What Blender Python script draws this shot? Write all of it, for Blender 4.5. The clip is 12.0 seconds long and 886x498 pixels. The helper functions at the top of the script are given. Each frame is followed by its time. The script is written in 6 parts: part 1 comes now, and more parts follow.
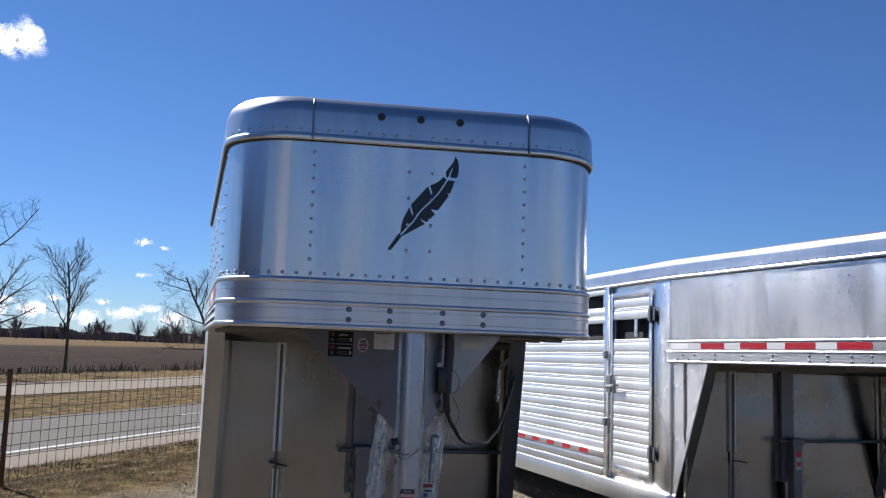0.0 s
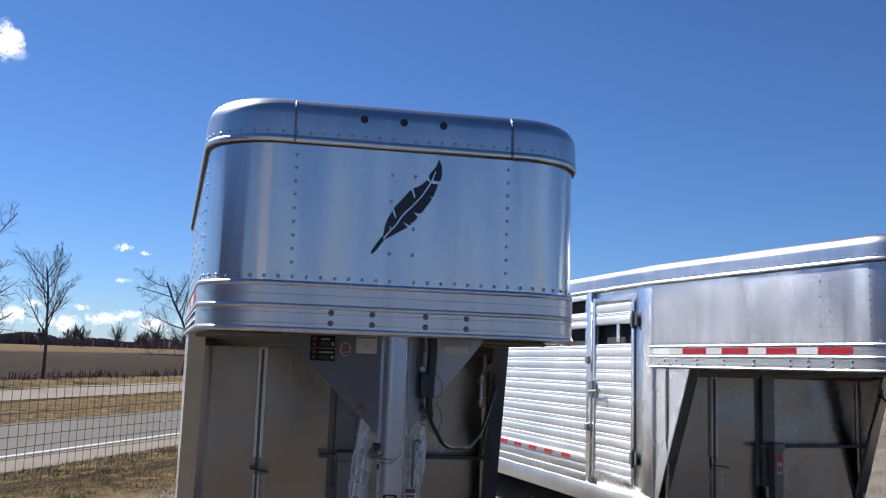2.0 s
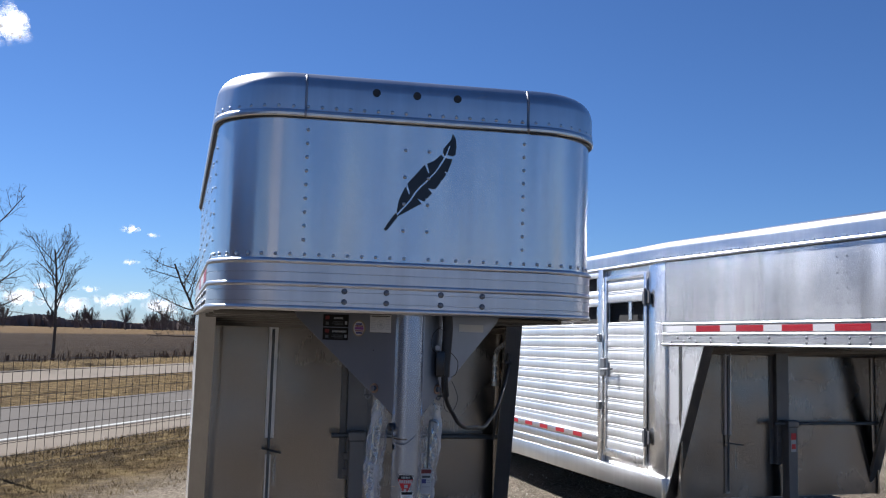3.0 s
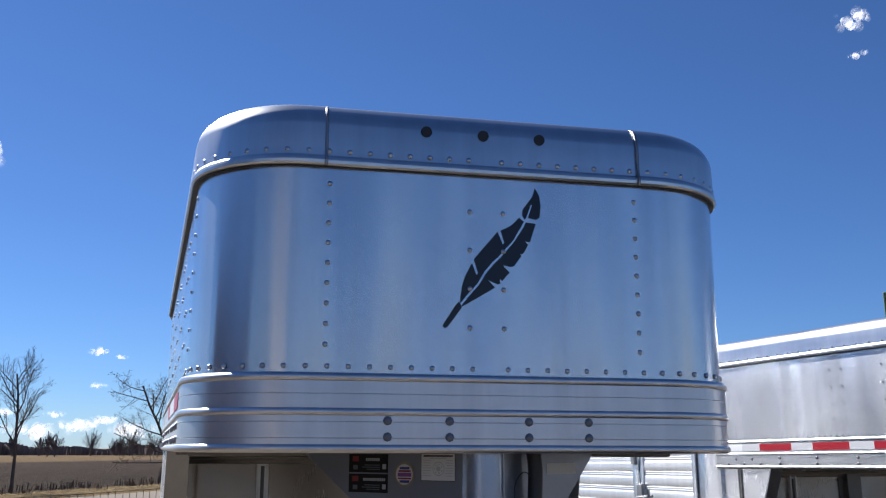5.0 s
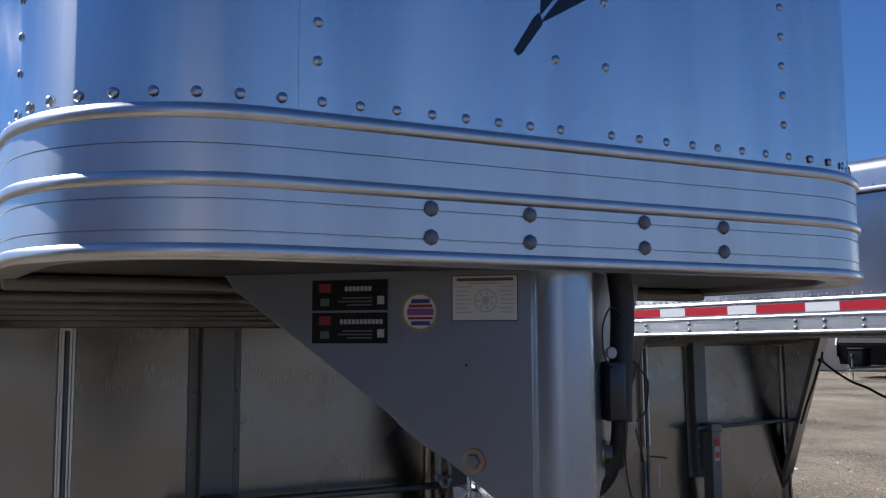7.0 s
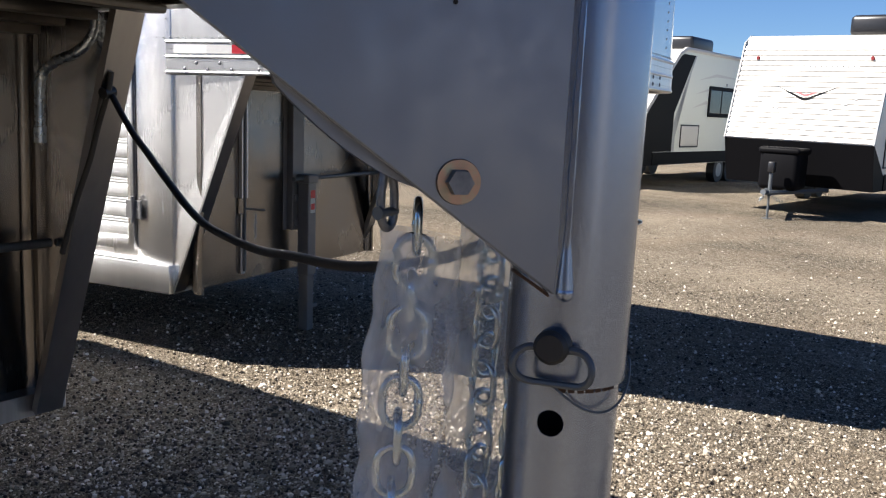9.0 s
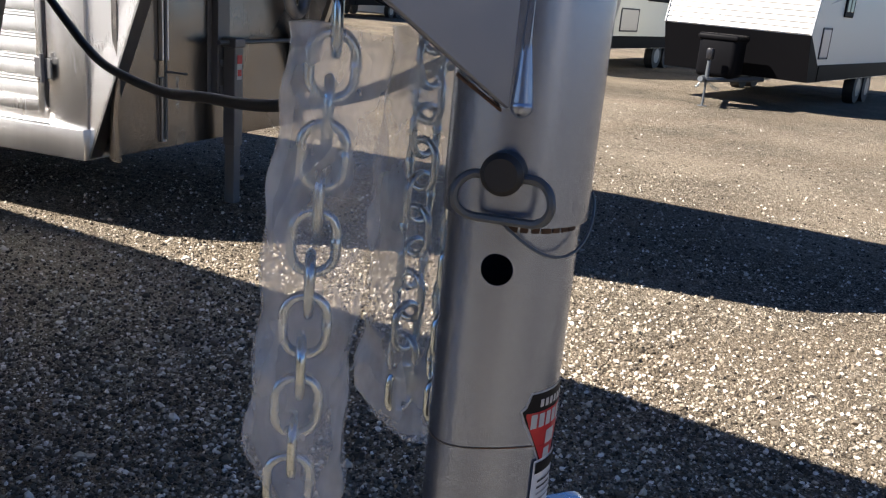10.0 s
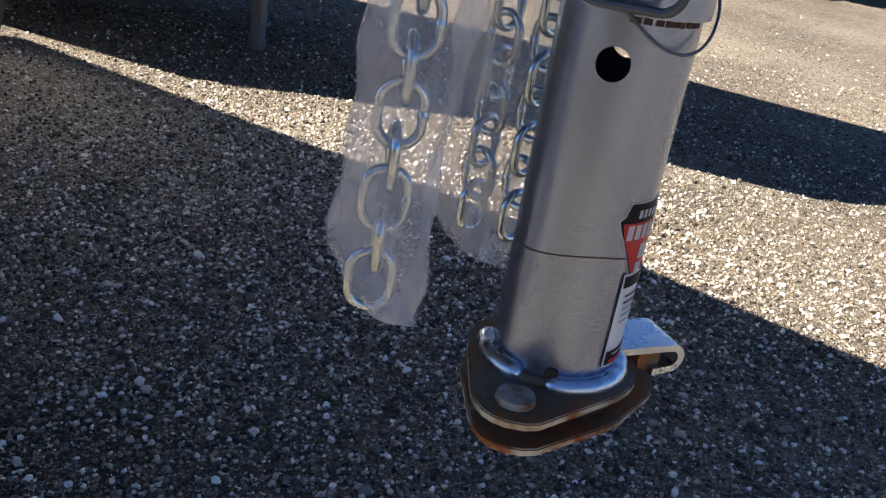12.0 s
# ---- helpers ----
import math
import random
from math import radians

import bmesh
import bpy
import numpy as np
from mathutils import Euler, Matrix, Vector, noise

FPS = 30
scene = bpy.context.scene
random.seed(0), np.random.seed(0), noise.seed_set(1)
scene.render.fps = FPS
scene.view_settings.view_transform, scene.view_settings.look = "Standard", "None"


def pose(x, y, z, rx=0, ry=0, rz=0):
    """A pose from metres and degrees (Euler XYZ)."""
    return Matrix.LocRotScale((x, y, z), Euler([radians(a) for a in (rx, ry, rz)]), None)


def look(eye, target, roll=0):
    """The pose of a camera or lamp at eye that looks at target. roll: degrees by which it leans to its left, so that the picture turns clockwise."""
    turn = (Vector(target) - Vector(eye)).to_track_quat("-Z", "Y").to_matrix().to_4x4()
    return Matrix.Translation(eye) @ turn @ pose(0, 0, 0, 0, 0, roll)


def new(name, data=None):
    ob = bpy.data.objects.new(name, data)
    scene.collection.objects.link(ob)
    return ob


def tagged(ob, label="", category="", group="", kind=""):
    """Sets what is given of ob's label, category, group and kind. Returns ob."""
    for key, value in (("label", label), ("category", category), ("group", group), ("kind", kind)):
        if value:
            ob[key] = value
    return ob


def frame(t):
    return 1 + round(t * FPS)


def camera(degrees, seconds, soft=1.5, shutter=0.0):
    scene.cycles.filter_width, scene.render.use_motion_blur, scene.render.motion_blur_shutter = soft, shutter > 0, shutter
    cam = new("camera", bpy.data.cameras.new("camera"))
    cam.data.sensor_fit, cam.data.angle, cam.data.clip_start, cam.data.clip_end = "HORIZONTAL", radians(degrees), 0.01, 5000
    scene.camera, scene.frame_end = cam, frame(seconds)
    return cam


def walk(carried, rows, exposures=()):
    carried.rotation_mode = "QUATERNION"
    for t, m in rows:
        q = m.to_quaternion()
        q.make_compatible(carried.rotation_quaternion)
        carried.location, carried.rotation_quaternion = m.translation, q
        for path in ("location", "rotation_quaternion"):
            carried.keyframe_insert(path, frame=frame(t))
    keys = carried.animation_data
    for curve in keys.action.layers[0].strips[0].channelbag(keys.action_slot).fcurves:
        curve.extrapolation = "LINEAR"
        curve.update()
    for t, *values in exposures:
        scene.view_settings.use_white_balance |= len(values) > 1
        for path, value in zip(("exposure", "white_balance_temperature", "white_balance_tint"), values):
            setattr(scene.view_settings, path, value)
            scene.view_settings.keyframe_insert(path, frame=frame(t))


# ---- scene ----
import itertools

cam = camera(52.0, 12.0, soft=1.2)
PATH = [
    (0, (-0.518, -3.743, 1.916), (-0.196, -1.781, 2.128), 2.1),
    (0.5, (-0.512, -3.749, 1.915), (-0.178, -1.792, 2.155), 2.1),
    (1, (-0.534, -3.764, 1.915), (-0.185, -1.814, 2.186), 2.2),
    (1.5, (-0.522, -3.746, 1.91), (-0.161, -1.795, 2.166), 2.3),
    (2, (-0.518, -3.721, 1.909), (-0.158, -1.767, 2.135), 2.1),
    (2.5, (-0.528, -3.708, 1.906), (-0.168, -1.751, 2.106), 1.9),
    (2.7, (-0.538, -3.697, 1.899), (-0.181, -1.738, 2.081), 2.0),
    (4.3, (-0.517, -2.846, 1.948), (-0.233, -0.874, 2.131), -0.1),
    (4.5, (-0.564, -2.694, 1.94), (-0.248, -0.735, 2.193), -0.2),
    (5, (-0.638, -2.433, 1.978), (-0.243, -0.521, 2.408), 0.2),
    (5.5, (-0.703, -2.105, 1.983), (-0.193, -0.248, 2.523), 0.2),
    (6, (-0.752, -1.788, 1.925), (-0.127, 0.042, 2.434), -0.8),
    (6.5, (-0.872, -1.477, 1.922), (-0.099, 0.339, 2.247), -0.9),
    (7, (-0.857, -1.186, 1.869), (0.038, 0.593, 2.056), -0.2),
    (7.2, (-0.829, -1.065, 1.864), (0.118, 0.692, 2.001), 0.1),
    (8.8, (-0.859, -0.334, 1.745), (0.764, 0.804, 1.478), 2.7),
    (9, (-0.816, -0.3, 1.73), (0.829, 0.792, 1.417), 2.8),
    (9.5, (-0.718, -0.244, 1.685), (0.963, 0.752, 1.26), 3.9),
    (10, (-0.679, -0.221, 1.643), (1.006, 0.704, 1.09), 5.2),
    (10.5, (-0.671, -0.227, 1.615), (1.003, 0.649, 0.958), 6.0),
    (11, (-0.663, -0.209, 1.594), (1.007, 0.618, 0.87), 7.0),
    (11.5, (-0.664, -0.191, 1.58), (0.995, 0.621, 0.812), 8.1),
    (12, (-0.697, -0.161, 1.565), (0.908, 0.708, 0.749), 9.4),
]
walk(cam, [(t, look(eye, target, roll)) for t, eye, target, roll in PATH],
     [(0, 1.38, 5900, 12), (5.0, 1.42, 5850, 12), (6.5, 1.20, 5750, 11), (7.2, 1.55, 5750, 11), (8.8, 1.78, 6450, 11), (10.0, 1.90, 6650, 12), (12.0, 2.18, 6650, 12)])

# ---- world and light ----
SUN_TO = Vector((-0.63, 0.80, 1.0)).normalized()
SUN_EL = math.asin(SUN_TO.z)
SUN_AZ = math.atan2(SUN_TO.x, SUN_TO.y)
world = bpy.data.worlds.new("sky")
scene.world = world
world.use_nodes = True
wn = world.node_tree.nodes
sky = wn.new("ShaderNodeTexSky")
sky.sky_type = "NISHITA"
sky.sun_disc = False
sky.sun_elevation = SUN_EL
sky.sun_rotation = SUN_AZ
sky.altitude = 1200
sky.air_density = 1.0
sky.dust_density = 0.15
sky.ozone_density = 6.0
wn["Background"].inputs[1].default_value = 0.031
deep = wn.new("ShaderNodeVectorMath")
deep.operation = "MULTIPLY"
deep.inputs[1].default_value = (0.82, 0.96, 1.15)  # clear dry winter air
world.node_tree.links.new(sky.outputs[0], deep.inputs[0])
world.node_tree.links.new(deep.outputs[0], wn["Background"].inputs[0])
sun_data = bpy.data.lights.new("sun", "SUN")
sun_data.energy = 5.0
sun_data.angle = radians(0.53)
sun_data.color = (1.0, 0.95, 0.87)
sun = new("sun", sun_data)
sun.matrix_world = look(SUN_TO * 50, (0, 0, 0))


# ---- materials ----
def mat(name, color=(0.5, 0.5, 0.5), rough=0.5, metal=0.0):
    m = bpy.data.materials.new(name)
    m.use_nodes = True
    b = m.node_tree.nodes["Principled BSDF"]
    b.inputs["Base Color"].default_value = (*color, 1)
    b.inputs["Roughness"].default_value = rough
    b.inputs["Metallic"].default_value = metal
    return m


def node(m, kind, **inputs):
    n = m.node_tree.nodes.new(kind)
    for k, v in inputs.items():
        n.inputs[k].default_value = v
    return n


def link(m, a, b):
    m.node_tree.links.new(a, b)


def principled(m):
    return m.node_tree.nodes["Principled BSDF"]


def coords(m, scale=(1, 1, 1), space="Object"):
    tc = node(m, "ShaderNodeTexCoord")
    mp = node(m, "ShaderNodeMapping")
    mp.inputs["Scale"].default_value = scale
    link(m, tc.outputs[space], mp.inputs["Vector"])
    return mp.outputs["Vector"]


def noise_tex(m, vec, scale, detail=4.0, rough=0.55):
    n = node(m, "ShaderNodeTexNoise", Scale=scale, Detail=detail, Roughness=rough)
    link(m, vec, n.inputs["Vector"])
    return n.outputs["Fac"]


def ramp(m, fac, stops):
    r = node(m, "ShaderNodeValToRGB")
    e = r.color_ramp.elements
    while len(e) < len(stops):
        e.new(0.5)
    for el, (p, c) in zip(e, stops):
        el.position = p
        el.color = (*c, 1) if len(c) == 3 else c
    link(m, fac, r.inputs["Fac"])
    return r.outputs["Color"]


def remap(m, fac, lo, hi, a, b):
    r = node(m, "ShaderNodeMapRange")
    for k, v in zip(("From Min", "From Max", "To Min", "To Max"), (lo, hi, a, b)):
        r.inputs[k].default_value = v
    link(m, fac, r.inputs["Value"])
    return r.outputs["Result"]


def mix(m, fac, a, b, kind="MIX"):
    x = node(m, "ShaderNodeMix")
    x.data_type = "RGBA"
    x.blend_type = kind
    for sock, v in ((x.inputs[0], fac), (x.inputs[6], a), (x.inputs[7], b)):
        if isinstance(v, (int, float)):
            sock.default_value = v
        elif isinstance(v, tuple):
            sock.default_value = (*v, 1)
        else:
            link(m, v, sock)
    return x.outputs[2]


def bump(m, height, strength=0.3, dist=0.01):
    b = node(m, "ShaderNodeBump", Strength=strength, Distance=dist)
    link(m, height, b.inputs["Height"])
    link(m, b.outputs["Normal"], principled(m).inputs["Normal"])


def dull(m):
    """Rough earth, bark and straw: next to no gloss."""
    principled(m).inputs["Specular IOR Level"].default_value = 0.04


def aluminium(name, color=(0.80, 0.81, 0.82), r0=0.22, r1=0.30, grain=(40, 40, 0.6), wave=0.05, stain=0.06, stretch=0.0, streaks=1.0, ripple=(1, 1, 1)):
    """Mill-finish sheet: fine rolling grain, faint waves of the sheet, hazy stains. stretch: how far reflections are drawn out upwards."""
    m = mat(name, color, 0.3, 1.0)
    g = noise_tex(m, coords(m, grain), 6.0, 3.0)
    v2 = coords(m)
    s = noise_tex(m, v2, 1.6, 3.0, 0.5)
    fine = noise_tex(m, v2, 14.0, 4.0, 0.6)
    f = node(m, "ShaderNodeMath")
    f.operation = "ADD"
    link(m, remap(m, g, 0.3, 0.7, -0.005, 0.005), f.inputs[0])
    link(m, remap(m, s, 0.3, 0.7, r0, r1), f.inputs[1])
    link(m, f.outputs[0], principled(m).inputs["Roughness"])
    dark = tuple(c * (1 - stain) for c in color)
    tone = mix(m, remap(m, s, 0.35, 0.65, 0.0, 1.0), dark, color)
    # slow waves of the sheet: the normal leans a little this way and that
    lean = node(m, "ShaderNodeTexNoise", Scale=2.2, Detail=1.0)
    link(m, coords(m, ripple), lean.inputs["Vector"])
    centre = node(m, "ShaderNodeVectorMath")
    centre.operation = "SUBTRACT"
    centre.inputs[1].default_value = (0.5, 0.5, 0.5)
    link(m, lean.outputs["Color"], centre.inputs[0])
    add = node(m, "ShaderNodeVectorMath")
    add.operation = "MULTIPLY_ADD"
    add.inputs[1].default_value = (wave, wave, wave)
    link(m, centre.outputs[0], add.inputs[0])
    link(m, node(m, "ShaderNodeNewGeometry").outputs["Normal"], add.inputs[2])
    unit = node(m, "ShaderNodeVectorMath")
    unit.operation = "NORMALIZE"
    link(m, add.outputs[0], unit.inputs[0])
    link(m, unit.outputs[0], principled(m).inputs["Normal"])
    # handling streaks running up and down the sheet
    streak = remap(m, noise_tex(m, coords(m, (5, 5, 0.25)), 3.0, 4.0, 0.6), 0.35, 0.7, 0.0, streaks)
    tone = mix(m, remap(m, fine, 0.55, 0.75, 0.0, 0.5), tone, tuple(c * (1 - stain * 1.6) for c in color))
    link(m, mix(m, streak, tone, tuple(c * (1 - stain * 2.0) for c in color)), principled(m).inputs["Base Color"])
    if stretch:
        up = node(m, "ShaderNodeCombineXYZ", Z=1.0)
        link(m, up.outputs[0], principled(m).inputs["Tangent"])
        principled(m).inputs["Anisotropic"].default_value = stretch
    return m


ALU_FACE = aluminium("alu_sheet_face", (0.67, 0.68, 0.70), 0.20, 0.25, (40, 40, 0.5), 0.16, 0.10, 0.80, 0.8, (3.6, 3.6, 0.35))
ALU_SIDE = aluminium("alu_sheet_side", (0.76, 0.76, 0.765), 0.25, 0.29, (40, 40, 0.5), 0.06, 0.02, 0.5, 0.2)
ALU_RAIL = aluminium("alu_extrusion", (0.63, 0.62, 0.63), 0.30, 0.37, (0.4, 0.4, 60), 0.06, 0.10, 0.5, 0.8)
ALU_CAP = aluminium("alu_cap", (0.62, 0.615, 0.62), 0.28, 0.34, (0.5, 0.5, 30), 0.05, 0.08)
# front wall: same aluminium, its colour darkened for shade under the nose
ALU_WALL_SHADE = aluminium("alu_wall_shaded", (0.25, 0.228, 0.209), 0.22, 0.29, (40, 40, 0.5), 0.16, 0.16, 0.5, 0.2)
# flanges beside the recess: aluminium toned down for the shade there
ALU_FLANGE_SHADE = aluminium("alu_flange_shaded", (0.36, 0.355, 0.36), 0.28, 0.34, (40, 40, 0.5), 0.04, 0.08, 0.4)
# nose underside and ribs: shade from below put into a darker aluminium
ALU_UNDER_SHADE = aluminium("alu_underside_shaded", (0.13, 0.122, 0.115), 0.34, 0.42, (0.5, 40, 40), 0.04, 0.12)
ALU_BRIGHT = aluminium("alu_matt_rail", (0.72, 0.725, 0.73), 0.34, 0.40, (0.5, 0.5, 40), 0.03, 0.05)
ALU_SLAT = aluminium("alu_slat", (0.80, 0.805, 0.81), 0.43, 0.49, (0.5, 0.5, 40), 0.03, 0.06)
ALU_DARK = aluminium("alu_dull", (0.42, 0.42, 0.42), 0.38, 0.48, (10, 10, 10), 0.05, 0.2)
RIVET = mat("rivet", (0.42, 0.43, 0.46), 0.3, 1.0)
WELD = aluminium("weld", (0.40, 0.40, 0.42), 0.48, 0.6, (80, 80, 80), 0.2, 0.25)
BOLT_HEAD = mat("bolt_head", (0.17, 0.18, 0.20), 0.48, 0.7)
v_ = coords(BOLT_HEAD)
link(BOLT_HEAD, mix(BOLT_HEAD, noise_tex(BOLT_HEAD, v_, 90.0, 4.0), (0.08, 0.085, 0.10), (0.26, 0.27, 0.29)), principled(BOLT_HEAD).inputs["Base Color"])
# near-black that paints the darkness inside openings
SHADE_BLACK = mat("painted_shade_black", (0.012, 0.012, 0.013), 0.9)
GREY_PAINT = mat("grey_steel_paint", (0.24, 0.26, 0.29), 0.36, 0.8)
v_ = coords(GREY_PAINT)
n_ = noise_tex(GREY_PAINT, v_, 5.0, 6.0)
link(GREY_PAINT, mix(GREY_PAINT, n_, (0.182, 0.199, 0.241), (0.196, 0.213, 0.256)), principled(GREY_PAINT).inputs["Base Color"])
link(GREY_PAINT, remap(GREY_PAINT, noise_tex(GREY_PAINT, v_, 30.0), 0.3, 0.7, 0.3, 0.45), principled(GREY_PAINT).inputs["Roughness"])
JACK_GREY = mat("grey_jack_paint", (0.13, 0.13, 0.135), 0.4, 0.3)
v_ = coords(JACK_GREY)
link(JACK_GREY, mix(JACK_GREY, noise_tex(JACK_GREY, v_, 6.0, 6.0), (0.10, 0.10, 0.105), (0.16, 0.16, 0.165)), principled(JACK_GREY).inputs["Base Color"])
SILVER_PAINT = mat("silver_tube_paint", (0.40, 0.415, 0.44), 0.27, 0.85)
v_ = coords(SILVER_PAINT)
link(SILVER_PAINT, mix(SILVER_PAINT, noise_tex(SILVER_PAINT, v_, 6.0, 6.0), (0.25, 0.295, 0.385), (0.325, 0.372, 0.465)), principled(SILVER_PAINT).inputs["Base Color"])
GREY_DARK = mat("dark_grey_steel", (0.09, 0.10, 0.11), 0.45, 0.3)
RUBBER = mat("black_rubber", (0.014, 0.014, 0.015), 0.55)
PLASTIC_BLK = mat("black_plastic", (0.010, 0.010, 0.012), 0.35)
ZINC = mat("zinc_chain", (0.56, 0.62, 0.65), 0.23, 1.0)
v_ = coords(ZINC)
link(ZINC, mix(ZINC, noise_tex(ZINC, v_, 40.0), (0.42, 0.50, 0.54), (0.68, 0.73, 0.75)), principled(ZINC).inputs["Base Color"])
GALV = mat("zinc_plate", (0.50, 0.57, 0.66), 0.26, 1.0)
v_ = coords(GALV)
link(GALV, mix(GALV, noise_tex(GALV, v_, 30.0, 4.0), (0.42, 0.49, 0.58), (0.60, 0.66, 0.72)), principled(GALV).inputs["Base Color"])
link(GALV, remap(GALV, noise_tex(GALV, v_, 55.0), 0.3, 0.7, 0.2, 0.38), principled(GALV).inputs["Roughness"])
YELLOW_ZINC = mat("yellow_zinc_washer", (0.72, 0.56, 0.30), 0.35, 1.0)
v_ = coords(YELLOW_ZINC)
link(YELLOW_ZINC, ramp(YELLOW_ZINC, noise_tex(YELLOW_ZINC, v_, 60.0), [(0.3, (0.26, 0.22, 0.17)), (0.5, (0.34, 0.22, 0.17)), (0.7, (0.27, 0.27, 0.21))]), principled(YELLOW_ZINC).inputs["Base Color"])
RUSTY = mat("rusty_steel", (0.25, 0.20, 0.15), 0.6, 0.5)
v_ = coords(RUSTY)
link(RUSTY, ramp(RUSTY, noise_tex(RUSTY, v_, 14.0, 6.0, 0.65), [(0.36, (0.30, 0.095, 0.028)), (0.45, (0.17, 0.092, 0.046)), (0.57, (0.155, 0.116, 0.080)), (0.70, (0.31, 0.28, 0.24))]), principled(RUSTY).inputs["Base Color"])
bump(RUSTY, noise_tex(RUSTY, v_, 90.0), 0.3, 0.003)
RUSTY_DARK = mat("dark_rust", (0.045, 0.026, 0.016), 0.8, 0.2)
v_ = coords(RUSTY_DARK)
link(RUSTY_DARK, mix(RUSTY_DARK, noise_tex(RUSTY_DARK, v_, 40.0, 5.0), (0.03, 0.018, 0.012), (0.10, 0.05, 0.025)), principled(RUSTY_DARK).inputs["Base Color"])
WORN_RIM = mat("worn_plate_rim", (0.46, 0.42, 0.35), 0.45, 0.6)
link(WORN_RIM, ramp(WORN_RIM, noise_tex(WORN_RIM, coords(WORN_RIM), 30.0, 4.0), [(0.40, (0.22, 0.075, 0.025)), (0.50, (0.36, 0.30, 0.22)), (0.6, (0.50, 0.47, 0.41))]), principled(WORN_RIM).inputs["Base Color"])
FILM = bpy.data.materials.new("clear_bag_film")
FILM.use_nodes = True
_t = FILM.node_tree
_p = _t.nodes["Principled BSDF"]
_p.inputs["Base Color"].default_value = (0.88, 0.88, 0.89, 1)
_p.inputs["Roughness"].default_value = 0.14
_tr = _t.nodes.new("ShaderNodeBsdfTransparent")
_tr.inputs[0].default_value = (0.97, 0.97, 0.97, 1)
_mx = _t.nodes.new("ShaderNodeMixShader")
_nz = noise_tex(FILM, coords(FILM, (1, 1, 0.45)), 14.0, 4.0, 0.6)
_t.links.new(remap(FILM, _nz, 0.38, 0.70, 0.17, 0.48), _mx.inputs[0])
_t.links.new(_tr.outputs[0], _mx.inputs[1])
_t.links.new(_p.outputs[0], _mx.inputs[2])
_t.links.new(_mx.outputs[0], _t.nodes["Material Output"].inputs[0])
_cr = node(FILM, "ShaderNodeTexVoronoi", Scale=21.0, Randomness=1.0)
_cr.feature = "DISTANCE_TO_EDGE"
_wv = node(FILM, "ShaderNodeVectorMath")
_wv.operation = "MULTIPLY_ADD"
_wv.inputs[1].default_value = (0.03, 0.03, 0.03)
_nc = node(FILM, "ShaderNodeTexNoise", Scale=9.0, Detail=2.0)
_t.links.new(coords(FILM), _nc.inputs["Vector"])
_t.links.new(_nc.outputs["Color"], _wv.inputs[0])
_t.links.new(coords(FILM, (1, 1, 0.5)), _wv.inputs[2])
_t.links.new(_wv.outputs[0], _cr.inputs["Vector"])
bump(FILM, remap(FILM, _cr.outputs["Distance"], 0.0, 0.22, 1.0, 0.0), 0.7, 0.008)
GLASS_DARK = mat("dark_window", (0.02, 0.025, 0.03), 0.06)
RED_TAPE = mat("red_tape", (0.30, 0.010, 0.020), 0.35)
PALE_TAPE = mat("silver_tape", (0.50, 0.50, 0.51), 0.35)
WHITE_TAPE = mat("white_tape", (0.68, 0.68, 0.68), 0.3)
WHITE_PAPER = mat("white_label", (0.44, 0.44, 0.44), 0.45)
BLACK_LABEL = mat("black_label", (0.008, 0.008, 0.010), 0.45)
principled(BLACK_LABEL).inputs["Specular IOR Level"].default_value = 0.15
BRASS_RIM = mat("gold_rim", (0.22, 0.17, 0.11), 0.45)
BLUE_INK = mat("blue_ink", (0.03, 0.035, 0.16), 0.45)
RED_LABEL = mat("red_label", (0.50, 0.012, 0.02), 0.35)
DULL_RED = mat("dull_red_ink", (0.16, 0.012, 0.014), 0.45)
PURPLE_LABEL = mat("purple_label", (0.16, 0.05, 0.20), 0.4)
INK = mat("label_ink", (0.05, 0.05, 0.05), 0.5)
GREY_INK = mat("pale_ink", (0.55, 0.55, 0.55), 0.5)
FEATHER = mat("black_vinyl", (0.008, 0.009, 0.014), 0.32)
WHITE_GEL = mat("white_siding", (0.80, 0.80, 0.79), 0.3)
v_ = coords(WHITE_GEL)
link(WHITE_GEL, mix(WHITE_GEL, noise_tex(WHITE_GEL, v_, 1.5, 5.0), (0.47, 0.45, 0.425), (0.54, 0.52, 0.495)), principled(WHITE_GEL).inputs["Base Color"])
CREAM = mat("cream_siding", (0.62, 0.63, 0.58), 0.35)
BLACK_GEL = mat("black_siding", (0.005, 0.005, 0.006), 0.5)
principled(BLACK_GEL).inputs["Specular IOR Level"].default_value = 0.04
GREY_STRIPE = mat("grey_stripe", (0.30, 0.31, 0.32), 0.35)
GALV_WIRE = mat("fence_wire", (0.05, 0.04, 0.035), 0.7, 0.2)
POST_RUST = mat("rusty_fence_post", (0.10, 0.055, 0.035), 0.8)
BARK = mat("bark", (0.07, 0.055, 0.045), 0.9)
v_ = coords(BARK)
link(BARK, mix(BARK, noise_tex(BARK, v_, 3.0, 5.0), (0.07, 0.055, 0.045), (0.14, 0.115, 0.095)), principled(BARK).inputs["Base Color"])
# far tree line: distance haze mixed into a greyer, paler bark colour
HAZED_TREES = mat("far_woods", (0.17, 0.14, 0.13), 0.95)
SHRUB = mat("dry_brush", (0.14, 0.095, 0.065), 0.95)
DRY_GRASS = mat("dry_grass", (0.34, 0.26, 0.13), 0.9)
link(DRY_GRASS, ramp(DRY_GRASS, noise_tex(DRY_GRASS, coords(DRY_GRASS), 0.8, 6.0, 0.65), [(0.38, (0.030, 0.022, 0.012)), (0.48, (0.13, 0.096, 0.046)), (0.62, (0.29, 0.22, 0.115))]), principled(DRY_GRASS).inputs["Base Color"])
